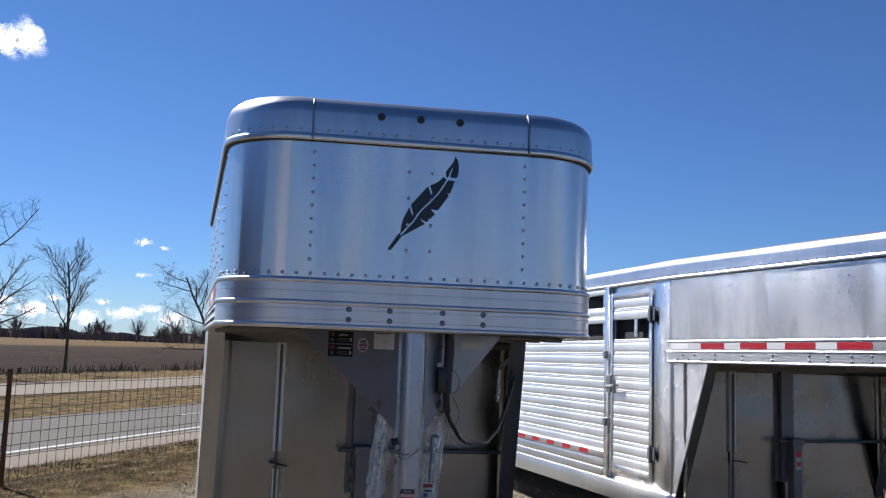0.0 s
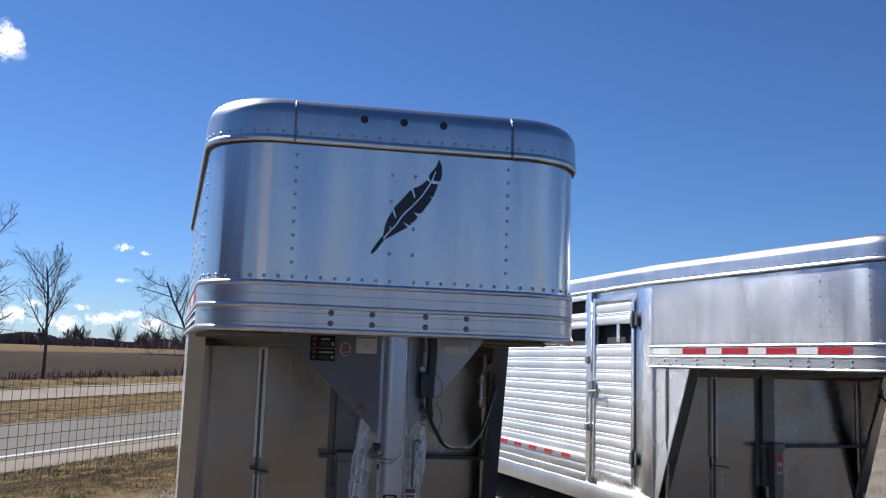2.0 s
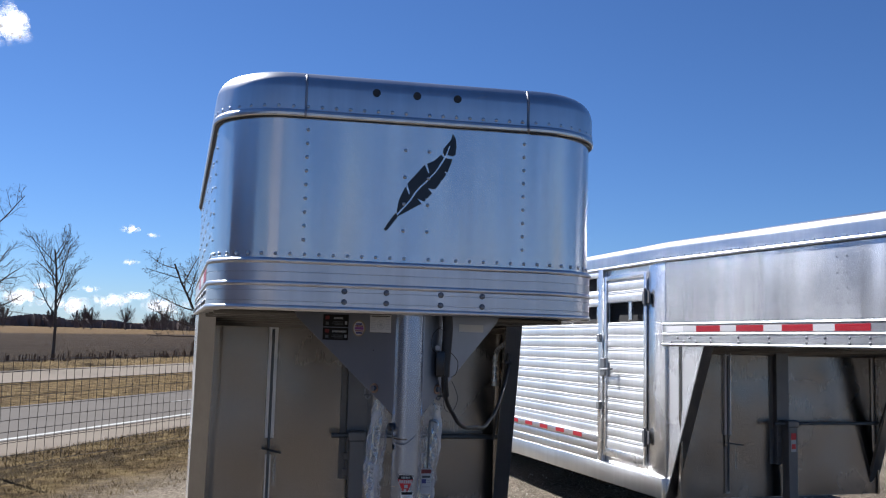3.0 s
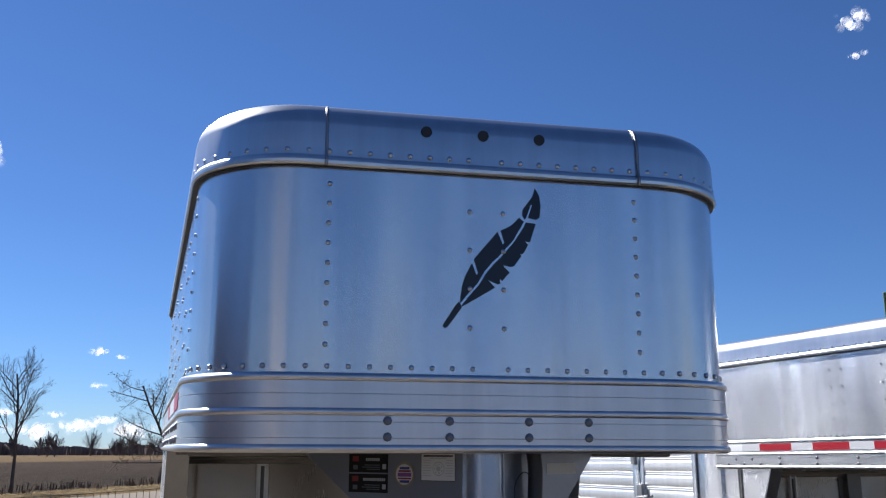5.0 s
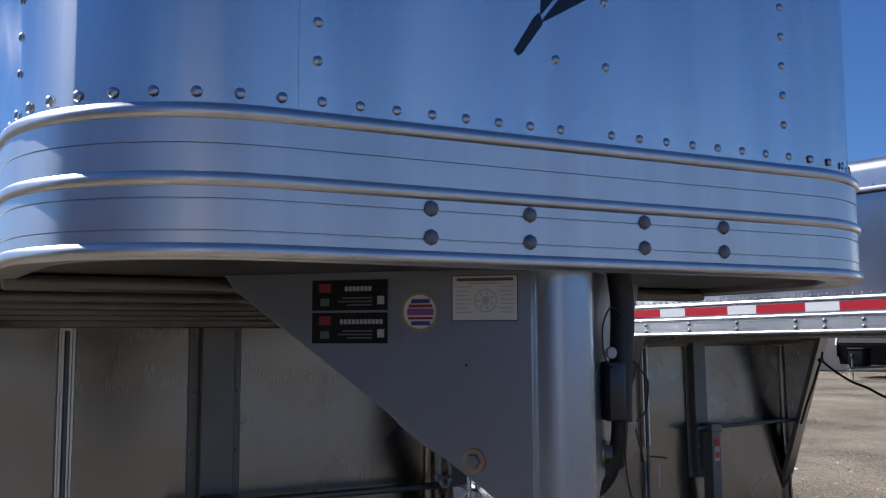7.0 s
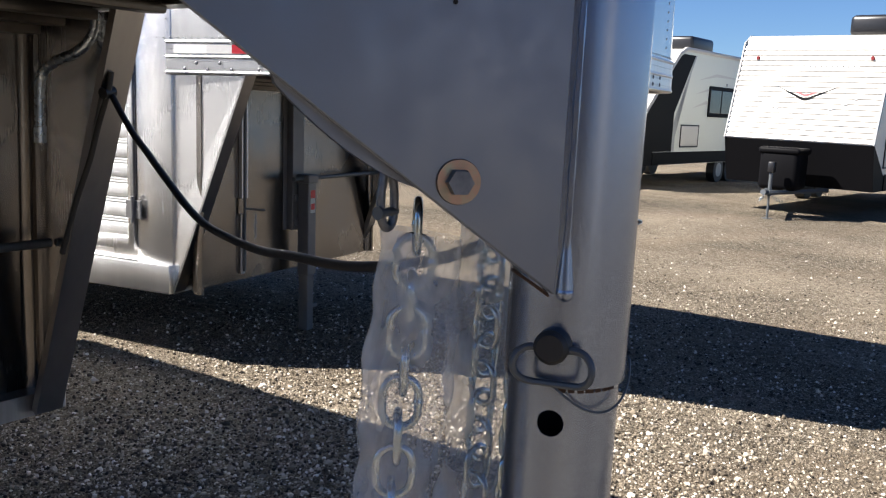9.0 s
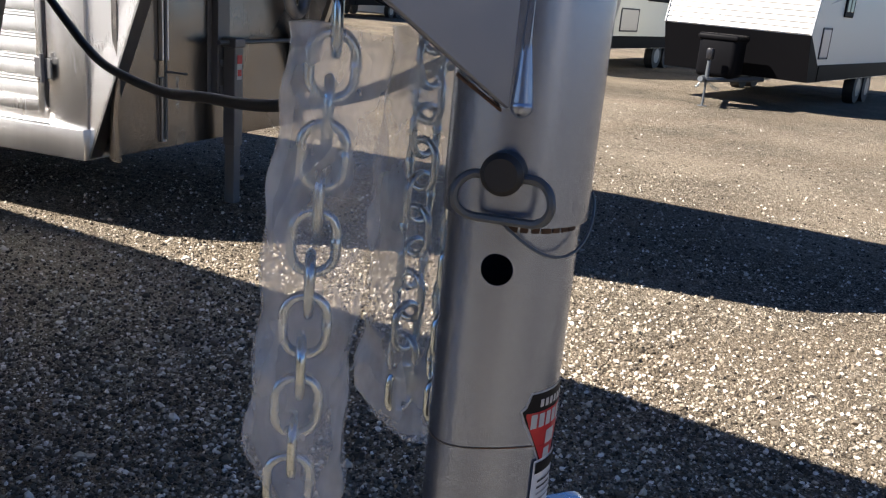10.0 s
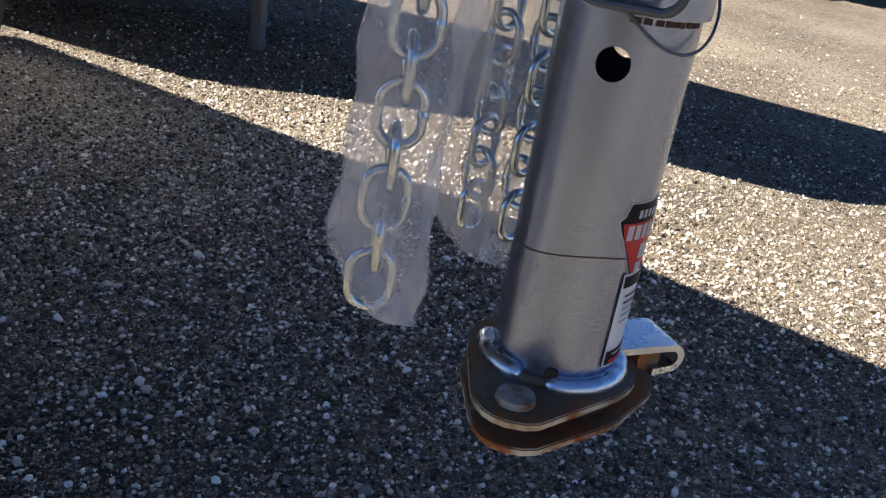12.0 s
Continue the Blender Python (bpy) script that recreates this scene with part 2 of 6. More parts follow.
ASPHALT = mat("asphalt", (0.2, 0.2, 0.2), 0.85)
v_ = coords(ASPHALT)
link(ASPHALT, mix(ASPHALT, noise_tex(ASPHALT, v_, 0.6, 6.0), (0.072, 0.064, 0.056), (0.105, 0.094, 0.083)), principled(ASPHALT).inputs["Base Color"])
bump(ASPHALT, noise_tex(ASPHALT, v_, 80.0), 0.3, 0.004)
CONCRETE = mat("pale_shoulder", (0.42, 0.39, 0.35), 0.9)
link(CONCRETE, mix(CONCRETE, noise_tex(CONCRETE, coords(CONCRETE), 0.8, 6.0), (0.115, 0.096, 0.077), (0.165, 0.140, 0.112)), principled(CONCRETE).inputs["Base Color"])
ROAD_PAINT = mat("road_paint", (0.32, 0.32, 0.30), 0.7)
STONE = mat("gravel_stone", (0.3, 0.28, 0.24), 0.9)
_gi = node(STONE, "ShaderNodeNewGeometry")
link(STONE, ramp(STONE, _gi.outputs["Random Per Island"], [(0.0, (0.040, 0.034, 0.028)), (0.35, (0.115, 0.096, 0.074)), (0.65, (0.25, 0.210, 0.162)), (0.86, (0.52, 0.455, 0.365)), (1.0, (0.80, 0.75, 0.68))]), principled(STONE).inputs["Base Color"])
for m_ in (ASPHALT, CONCRETE, ROAD_PAINT, STONE, DRY_GRASS, BARK, HAZED_TREES, SHRUB, POST_RUST):
    dull(m_)
GREEN_ROOF = mat("green_roof", (0.075, 0.13, 0.06), 0.6)
BEIGE_WALL = mat("beige_wall", (0.45, 0.40, 0.33), 0.8)
# brown of the unseen wall added for a dark band in reflections
ADDED_WALL_BROWN = mat("added_wall_brown", (0.16, 0.11, 0.075), 0.8)
link(ADDED_WALL_BROWN, mix(ADDED_WALL_BROWN, noise_tex(ADDED_WALL_BROWN, coords(ADDED_WALL_BROWN, (1, 6, 0.3)), 1.5, 5.0), (0.20, 0.125, 0.075), (0.32, 0.215, 0.135)), principled(ADDED_WALL_BROWN).inputs["Base Color"])
POLE_WOOD = mat("utility_wood", (0.07, 0.05, 0.04), 0.9)


def ground_material():
    """Gravel lot, then dry grass, then tilled field, by the distance from the lot towards the road."""
    m = mat("ground", (0.3, 0.26, 0.2), 0.95)
    dull(m)
    v = coords(m)
    big = noise_tex(m, v, 0.35, 6.0, 0.6)
    mid = noise_tex(m, v, 7.0, 6.0, 0.65)
    vor = node(m, "ShaderNodeTexVoronoi", Scale=70.0, Randomness=1.0)
    link(m, v, vor.inputs["Vector"])
    vor2 = node(m, "ShaderNodeTexVoronoi", Scale=160.0, Randomness=1.0)
    link(m, v, vor2.inputs["Vector"])
    cell = node(m, "ShaderNodeSeparateColor")
    link(m, vor.outputs["Color"], cell.inputs[0])
    cell2 = node(m, "ShaderNodeSeparateColor")
    link(m, vor2.outputs["Color"], cell2.inputs[0])
    stones = [(0.0, (0.05, 0.041, 0.033)), (0.3, (0.23, 0.193, 0.145)), (0.6, (0.45, 0.385, 0.30)), (0.85, (0.66, 0.585, 0.48)), (1.0, (0.82, 0.77, 0.68))]
    c1 = ramp(m, cell.outputs[0], stones)
    c2 = ramp(m, cell2.outputs[1], stones)
    gravel = mix(m, remap(m, noise_tex(m, v, 14.0, 3.0), 0.44, 0.58, 0.0, 1.0), c1, c2)
    # between stones: dark fines, with crevice shade painted into the same colour
    gap = mix(m, remap(m, vor.outputs["Distance"], 0.27, 0.55, 0.0, 0.92), gravel, (0.030, 0.023, 0.017))
    gravel = mix(m, remap(m, mid, 0.45, 0.75, 0.0, 0.25), gap, (0.36, 0.295, 0.215))
    gravel = mix(m, remap(m, big, 0.36, 0.70, 0.0, 0.42), gravel, (0.66, 0.555, 0.42))
    clump = noise_tex(m, v, 17.0, 5.0, 0.7)
    gravel = mix(m, remap(m, clump, 0.50, 0.62, 0.0, 0.5), gravel, (0.10, 0.081, 0.06))
    gravel = mix(m, remap(m, clump, 0.46, 0.36, 0.0, 0.35), gravel, (0.62, 0.535, 0.42))
    # faint wheel tracks and damp patches
    track = noise_tex(m, coords(m, (0.9, 0.22, 1.0)), 0.7, 5.0, 0.6)
    gravel = mix(m, remap(m, track, 0.50, 0.68, 0.0, 0.45), gravel, (0.27, 0.21, 0.15))
    grass = ramp(m, noise_tex(m, v, 2.2, 9.0, 0.78), [(0.36, (0.034, 0.022, 0.010)), (0.48, (0.120, 0.082, 0.037)), (0.62, (0.245, 0.178, 0.084))])
    soil = ramp(m, noise_tex(m, coords(m, (0.05, 0.4, 1)), 1.2, 6.0), [(0.3, (0.013, 0.008, 0.005)), (0.6, (0.028, 0.018, 0.011)), (0.75, (0.042, 0.028, 0.016))])
    soil = mix(m, remap(m, noise_tex(m, v, 1.6, 8.0, 0.75), 0.50, 0.66, 0.0, 0.8), soil, (0.075, 0.053, 0.032))
    sep = node(m, "ShaderNodeSeparateXYZ")
    link(m, v, sep.inputs[0])
    wob = node(m, "ShaderNodeMath")
    wob.operation = "MULTIPLY_ADD"
    link(m, noise_tex(m, v, 0.8, 4.0), wob.inputs[0])
    wob.inputs[1].default_value = 1.6
    link(m, sep.outputs[1], wob.inputs[2])
    # shade band along the fence foot painted as dark grass clumps, bare stubble beyond
    shaded_grass = mix(m, remap(m, noise_tex(m, coords(m, (0.35, 1.0, 1.0)), 1.5, 6.0, 0.7), 0.46, 0.56, 0.0, 0.85), grass, (0.045, 0.032, 0.018))
    grass = mix(m, remap(m, wob.outputs[0], 7.3, 7.5, 0.0, 1.0), grass, mix(m, remap(m, wob.outputs[0], 9.0, 9.6, 0.0, 1.0), shaded_grass, grass))
    out = mix(m, remap(m, wob.outputs[0], 5.6, 6.8, 0.0, 1.0), gravel, grass)
    out = mix(m, remap(m, wob.outputs[0], 41.0, 42.5, 0.0, 1.0), out, soil)
    out = mix(m, remap(m, wob.outputs[0], 120.0, 135.0, 0.0, 1.0), out, (0.095, 0.062, 0.030))
    link(m, out, principled(m).inputs["Base Color"])
    h = node(m, "ShaderNodeMath")
    h.operation = "ADD"
    link(m, vor.outputs["Distance"], h.inputs[0])
    link(m, vor2.outputs["Distance"], h.inputs[1])
    bump(m, h.outputs[0], 1.0, -0.03)
    return m


GROUND = ground_material()


# ---- mesh helpers ----
def part(name, bm, material, parent=None, label="", smooth=False, sharp=38):
    """Links a bmesh as one mesh object, under a thing where one is given."""
    me = bpy.data.meshes.new(name)
    bm.normal_update()
    bm.to_mesh(me)
    bm.free()
    me.materials.append(material)
    if smooth:
        for p in me.polygons:
            p.use_smooth = True
        me.set_sharp_from_angle(angle=radians(sharp))
    ob = new(name, me)
    if parent is not None:
        ob.parent = parent
    if label:
        tagged(ob, label)
    return ob


def shared(name, me, parent, m):
    ob = new(name, me)
    ob.parent = parent
    ob.matrix_basis = m
    return ob


def thing(name, label, category, group="", at=None, kind=""):
    ob = new(name)
    ob.empty_display_size = 0.1
    tagged(ob, label, category, group, kind)
    if at is not None:
        ob.matrix_world = at
    return ob


def box(bm, x0, x1, y0, y1, z0, z1, m=None):
    vs = [bm.verts.new((x, y, z)) for x in (x0, x1) for y in (y0, y1) for z in (z0, z1)]
    if m is not None:
        for v in vs:
            v.co = m @ v.co
    for q in ((0, 1, 3, 2), (4, 6, 7, 5), (0, 4, 5, 1), (2, 3, 7, 6), (0, 2, 6, 4), (1, 5, 7, 3)):
        bm.faces.new([vs[i] for i in q])
    return vs


def rbox(x0, x1, y0, y1, z0, z1, r=0.01, seg=2, m=None):
    bm = bmesh.new()
    box(bm, x0, x1, y0, y1, z0, z1)
    bmesh.ops.bevel(bm, geom=bm.edges[:], offset=r, segments=seg, affect="EDGES", profile=0.5)
    if m is not None:
        bmesh.ops.transform(bm, matrix=m, verts=bm.verts)
    return bm


def prism(bm, pts, off):
    """A flat polygon given by 3D points, thickened along off."""
    off = Vector(off)
    a = [bm.verts.new(p) for p in pts]
    b = [bm.verts.new(Vector(p) + off) for p in pts]
    bm.faces.new(list(reversed(a)))
    bm.faces.new(b)
    for i in range(len(a)):
        j = (i + 1) % len(a)
        bm.faces.new((a[i], a[j], b[j], b[i]))
    bmesh.ops.recalc_face_normals(bm, faces=bm.faces[:])


def frame_of(d):
    d = Vector(d).normalized()
    a = Vector((0, 0, 1)) if abs(d.z) < 0.95 else Vector((1, 0, 0))
    u = a.cross(d).normalized()
    return u, d.cross(u)


def cyl(bm, p0, p1, r0, r1=None, seg=20, caps=True):
    r1 = r0 if r1 is None else r1
    p0, p1 = Vector(p0), Vector(p1)
    u, w = frame_of(p1 - p0)
    rings = []
    for p, r in ((p0, r0), (p1, r1)):
        rings.append([bm.verts.new(p + r * (math.cos(t) * u + math.sin(t) * w)) for t in [2 * math.pi * i / seg for i in range(seg)]])
    for i in range(seg):
        j = (i + 1) % seg
        bm.faces.new((rings[0][i], rings[0][j], rings[1][j], rings[1][i]))
    if caps:
        bm.faces.new(list(reversed(rings[0])))
        bm.faces.new(rings[1])


def pipe(bm, pts, r, seg=8, closed=False, taper=None):
    """A round bar through points."""
    pts = [Vector(p) for p in pts]
    n = len(pts)
    rings = []
    u = None
    for i, p in enumerate(pts):
        a = pts[(i - 1) % n] if closed or i else p
        b = pts[(i + 1) % n] if closed or i < n - 1 else p
        d = (b - a).normalized()
        u = frame_of(d)[0] if u is None else (u - d * u.dot(d)).normalized()
        w = d.cross(u)
        rr = r if taper is None else r + (taper - r) * i / (n - 1)
        rings.append([bm.verts.new(p + rr * (math.cos(t) * u + math.sin(t) * w)) for t in [2 * math.pi * k / seg for k in range(seg)]])
    for i in range(n if closed else n - 1):
        a, b = rings[i], rings[(i + 1) % n]
        for k in range(seg):
            j = (k + 1) % seg
            bm.faces.new((a[k], a[j], b[j], b[k]))
    if not closed:
        bm.faces.new(list(reversed(rings[0])))
        bm.faces.new(rings[-1])


def smooth_path(pts, steps=6):
    """Catmull-Rom through points."""
    pts = [Vector(p) for p in pts]
    out = []
    for i in range(len(pts) - 1):
        p0, p1, p2, p3 = pts[max(i - 1, 0)], pts[i], pts[i + 1], pts[min(i + 2, len(pts) - 1)]
        for k in range(steps):
            t = k / steps
            out.append(0.5 * ((2 * p1) + (p2 - p0) * t + (2 * p0 - 5 * p1 + 4 * p2 - p3) * t * t + (3 * p1 - p0 - 3 * p2 + p3) * t ** 3))
    return out + [pts[-1]]


def sweep(bm, plan, section, close_section=False):
    """A section of (outward, z) carried along a plan of (x, y, nx, ny)."""
    rings = [[bm.verts.new((x + nx * o, y + ny * o, z)) for o, z in section] for x, y, nx, ny in plan]
    k = len(section)
    for a, b in zip(rings, rings[1:]):
        for i in range(k if close_section else k - 1):
            j = (i + 1) % k
            bm.faces.new((a[i], b[i], b[j], a[j]))
    if close_section:
        bm.faces.new(list(reversed(rings[0])))
        bm.faces.new(rings[-1])
    bmesh.ops.recalc_face_normals(bm, faces=bm.faces[:])


def dome_mesh(r, h, seg=10):
    bm = bmesh.new()
    rows = []
    for a in (0, 25, 55):
        rr, z = r * math.cos(radians(a)), h * math.sin(radians(a))
        rows.append([bm.verts.new((rr * math.cos(t), rr * math.sin(t), z)) for t in [2 * math.pi * i / seg for i in range(seg)]])
    top = bm.verts.new((0, 0, h))
    for a, b in zip(rows, rows[1:]):
        for i in range(seg):
            j = (i + 1) % seg
            bm.faces.new((a[i], a[j], b[j], b[i]))
    for i in range(seg):
        bm.faces.new((rows[-1][i], rows[-1][(i + 1) % seg], top))
    return bm


def flat_disc(bm, c, n, r, seg=20, thick=0.001):
    c, n = Vector(c), Vector(n).normalized()
    cyl(bm, c, c + n * thick, r, r, seg)


# ---- ground, road, field ----
ROAD_ROT = math.atan2(0.454, 0.891)
# local x runs along the road, local y away from the lot
LAND = Matrix(((0.454, -0.891, 0, 0), (0.891, 0.454, 0, 0), (0, 0, 1, 0), (0, 0, 0, 1)))


def land_z(n):
    if n < 8.0:
        return 0.0
    if n < 11.0:
        t = (n - 8.0) / 3.0
        return -0.8 * t * t * (3 - 2 * t)
    return -0.8


def build_ground():
    ss = [-3000, -900, -300, -120, -60, -30, -15, 0, 15, 30, 60, 120, 300, 900, 3000]
    ns = [-3000, -900, -300, -100, -40, -15, 0, 3, 6, 8.0, 8.5, 9.0, 9.5, 10.0, 10.5, 11.0, 14, 20, 26, 32, 40, 60, 120, 300, 900, 3000]
    bm = bmesh.new()
    grid = [[bm.verts.new((s, n, land_z(n))) for s in ss] for n in ns]
    for a, b in zip(grid, grid[1:]):
        for i in range(len(ss) - 1):
            bm.faces.new((a[i], a[i + 1], b[i + 1], b[i]))
    g = part("ground", bm, GROUND, smooth=True)
    g.matrix_world = LAND
    tagged(g, "tan gravel lot running into dry winter grass and tilled field", "ground", kind="structure")

    def strip(name, n0, n1, up, material, label, cat):
        bm = bmesh.new()
        box(bm, -1500, 1500, n0, n1, -0.8 - 0.05, -0.8 + up)
        o = part(name, bm, material)
        o.matrix_world = LAND
        tagged(o, label, cat, kind="structure")
        return o

    strip("pavement", 11.15, 13.7, 0.02, CONCRETE, "pale worn gravel shoulder beside the highway", "shoulder")
    road = strip("road", 13.7, 19.5, 0.03, ASPHALT, "grey weathered asphalt two-lane highway", "road")
    strip("road_far", 27.2, 33.8, 0.03, CONCRETE, "pale far carriageway beyond the grass median", "road")
    bm = bmesh.new()
    box(bm, -1500, 1500, 13.85, 14.03, -0.8, -0.8 + 0.036)
    part("edge_line", bm, ROAD_PAINT, road).matrix_parent_inverse = Matrix()
    for i in range(40):
        bm = bmesh.new()
        x = -180 + i * 12.0
        box(bm, x, x + 3.2, 16.65, 16.80, -0.8, -0.8 + 0.036)
        part("lane_dash", bm, ROAD_PAINT, road)


build_ground()


def build_stones():
    """Loose stones on the lot where the camera passes nearest."""
    rng = np.random.default_rng(5)
    base = bmesh.new()
    bmesh.ops.create_icosphere(base, subdivisions=1, radius=1.0)
    bv = np.array([v.co[:] for v in base.verts])
    bf = [[v.index for v in f.verts] for f in base.faces]
    base.free()
    verts, faces = [], []
    for i in range(128000):
        zone = rng.random()
        if zone < 0.55:
            x, y = rng.normal(1.7, 1.1), rng.normal(1.6, 1.4)
        elif zone < 0.90:
            x, y = rng.normal(3.6, 2.3), rng.normal(2.0, 2.3)
        else:
            x, y = rng.uniform(-1.0, 15.0), rng.uniform(-3.0, 9.0)
        r = 0.0030 + (0.0088 if zone < 0.55 else 0.0110) * rng.random() ** 2.6
        if rng.random() < 0.005:
            r = rng.uniform(0.013, 0.022)
        jit = 1 + 0.28 * rng.standard_normal(bv.shape)
        a = rng.uniform(0, 6.28)
        v = bv * jit * (r, r * rng.uniform(0.6, 1.0), r * rng.uniform(0.55, 0.95))
        v = np.c_[v[:, 0] * math.cos(a) - v[:, 1] * math.sin(a), v[:, 0] * math.sin(a) + v[:, 1] * math.cos(a), v[:, 2]]
        k = len(verts) * len(bv)
        verts.append(v + (x, y, 0.3 * r))
        faces += [[k + q for q in f] for f in bf]
    me = bpy.data.meshes.new("gravel")
    me.from_pydata(np.concatenate(verts).tolist(), [], faces)
    me.materials.append(STONE)
    tagged(new("gravel", me), "loose tan and grey crushed stones scattered over the lot", "gravel", kind="stuff")


build_stones()


# ---- gooseneck stock trailers ----
NOSE_HALF, NOSE_R, FLAT = 0.821, 0.315, 0.455
TAPER = radians(6.0)
BODY_HALF, TAPER_END = 1.121, 3.15
Z_BUMP0, Z_BUMP1, Z_RIM, Z_TOP = 1.984, 2.184, 2.757, 2.955
Z_FLOOR = 0.60
WALL_TOP, WALL_BOT, WALL_Y = 2.02, 2.55, 2.68


def nose_plan(rear):
    """The outline of the nose and sides seen from above, from the one rear end round the front to the other."""
    cx, cy = NOSE_HALF - NOSE_R, NOSE_R
    right = []
    for i in range(13):
        a = -math.pi / 2 + (math.pi / 2 - TAPER) * i / 12
        right.append((cx + NOSE_R * math.cos(a), cy + NOSE_R * math.sin(a), math.cos(a), math.sin(a)))
    nx, ny = math.cos(TAPER), -math.sin(TAPER)
    ex, ey = right[-1][0], right[-1][1]
    for t in (0.5, 1.0):
        right.append((ex + (BODY_HALF - ex) * t, ey + (TAPER_END - ey) * t, nx if t < 1 else 1, ny if t < 1 else 0))
    right.append((BODY_HALF, rear, 1, 0))
    left = [(-x, y, -a, b) for x, y, a, b in reversed(right)]
    return left + right


def side_x(y):
    """Half width of the nose or body at local y, behind the rounded corner."""
    x0, y0 = NOSE_HALF - NOSE_R + NOSE_R * math.cos(TAPER), NOSE_R - NOSE_R * math.sin(TAPER)
    return BODY_HALF if y > TAPER_END else x0 + (BODY_HALF - x0) * (y - y0) / (TAPER_END - y0)


def rivets(parent, places, r, h, material, name="rivet"):
    """Rivet or bolt heads: objects of their own on one mesh. places: point and outward normal."""
    bm = dome_mesh(r, h, 8)
    me = bpy.data.meshes.new(name)
    bm.to_mesh(me)
    bm.free()
    me.materials.append(material)
    for p in me.polygons:
        p.use_smooth = True
    for p, n in places:
        q = Vector(n).to_track_quat("Z", "Y").to_matrix().to_4x4()
        shared(name, me, parent, Matrix.Translation(p) @ q)


def along_nose(s):
    """Point and normal of the nose outline at length s from its middle, to the right; mirrored for s < 0."""
    sg, s = (1, s) if s >= 0 else (-1, -s)
    arc = NOSE_R * (math.pi / 2 - TAPER)
    f = NOSE_HALF - NOSE_R
    if s <= f:
        x, y, nx, ny = s, 0.0, 0.0, -1.0
    elif s <= f + arc:
        a = -math.pi / 2 + (s - f) / NOSE_R
        x, y, nx, ny = f + NOSE_R * math.cos(a), NOSE_R + NOSE_R * math.sin(a), math.cos(a), math.sin(a)
    else:
        d = s - f - arc
        x0, y0 = f + NOSE_R * math.cos(TAPER), NOSE_R - NOSE_R * math.sin(TAPER)
        x, y, nx, ny = x0 + d * math.sin(TAPER), y0 + d * math.cos(TAPER), math.cos(TAPER), -math.sin(TAPER)
    return sg * x, y, sg * nx, ny


def gooseneck_trailer(place, label, rear, slatted, shaft_z, jack_x):
    t = thing("stock_trailer", label, "trailer", "gooseneck trailers", place)
    plan = nose_plan(rear)
    # skin of the nose: three sheets with a lap at the seams
    bm = bmesh.new()
    sweep(bm, [(-FLAT - 0.02, 0, 0, -1), (FLAT + 0.02, 0, 0, -1)], [(0.0, Z_BUMP1 - 0.02), (0.0025, Z_BUMP1 - 0.02), (0.0025, Z_RIM + 0.02), (0.0, Z_RIM + 0.02)], True)
    skin = part("front_sheet", bm, ALU_FACE, t, smooth=True)
    for sg in (1, -1):
        half = [p for p in plan if p[0] * sg > 0 and p[1] <= TAPER_END + 0.001]
        last = (sg * BODY_HALF, TAPER_END + 0.04, sg, 0)
        lap = (sg * FLAT, 0, 0, -1)
        half = ([lap] + half + [last]) if sg > 0 else ([last] + half + [lap])
        bm = bmesh.new()
        sweep(bm, half, [(0.0, Z_BUMP1 - 0.02), (0.0, Z_RIM + 0.02), (-0.03, Z_RIM + 0.02), (-0.03, Z_BUMP1 - 0.02)], True)
        part("corner_sheet", bm, ALU_FACE, t, smooth=True)
    # bumper rail with three ribs
    z0, z1 = Z_BUMP0, Z_BUMP1
    zm = 2.086
    sec = [(-0.05, z0), (0.0115, z0 - 0.004)]

    def bead(zc, h, d):
        for k in range(9):
            a = math.pi * (k / 8 - 0.5)
            sec.append((0.013 + d * math.cos(a), zc + h * math.sin(a)))

    def groove(zc):
        sec.extend([(0.013, zc - 0.0013), (0.0105, zc - 0.0005), (0.0105, zc + 0.0005), (0.013, zc + 0.0013)])

    bead(z0 + 0.008, 0.0098, 0.0062)
    groove(z0 + 0.034)
    groove(zm - 0.026)
    bead(zm, 0.0098, 0.0062)
    groove(zm + 0.047)
    bead(z1 - 0.008, 0.0098, 0.0062)
    sec.extend([(0.012, z1 + 0.004), (0.0, z1 + 0.005), (-0.05, z1 - 0.02)])
    half = [p for p in plan if p[1] <= 2.5]
    half = [(-BODY_HALF, TAPER_END + 0.04, -1, 0)] + half + [(BODY_HALF, TAPER_END + 0.04, 1, 0)]
    bm = bmesh.new()
    sweep(bm, half, sec, True)
    rail = part("bumper_rail", bm, ALU_BRIGHT if slatted else ALU_RAIL, t, smooth=True, sharp=32)
    # roof cap: rim, straight band, rounded top; corner pieces of their own
    cap = [(-0.004, Z_RIM + 0.003), (0.013, Z_RIM), (0.017, Z_RIM + 0.005), (0.018, Z_RIM + 0.014), (0.0165, Z_RIM + 0.022), (0.012, Z_RIM + 0.029), (0.0105, Z_RIM + 0.055), (0.0095, Z_RIM + 0.12)]
    for a in range(10, 91, 10):
        cap.append((0.0095 - 0.085 + 0.085 * math.cos(radians(a)), Z_TOP - 0.085 + 0.085 * math.sin(radians(a))))
    cap.append((-0.30, Z_TOP + 0.004))
    cap.append((-0.30, Z_TOP - 0.02))
    inner = [(-0.02, Z_RIM + 0.05)]
    sec = cap + inner
    front = [(-FLAT - 0.005, 0, 0, -1), (0, 0, 0, -1), (FLAT + 0.005, 0, 0, -1)]
    bm = bmesh.new()
    sweep(bm, front, sec, True)
    band = part("roof_band", bm, ALU_CAP, t, smooth=True, sharp=14)
    for sg in (1, -1):
        half = [(sg * (FLAT + 0.006), 0, 0, -1)] + [p for p in (plan if sg > 0 else list(reversed(plan))) if p[0] * sg > 0]
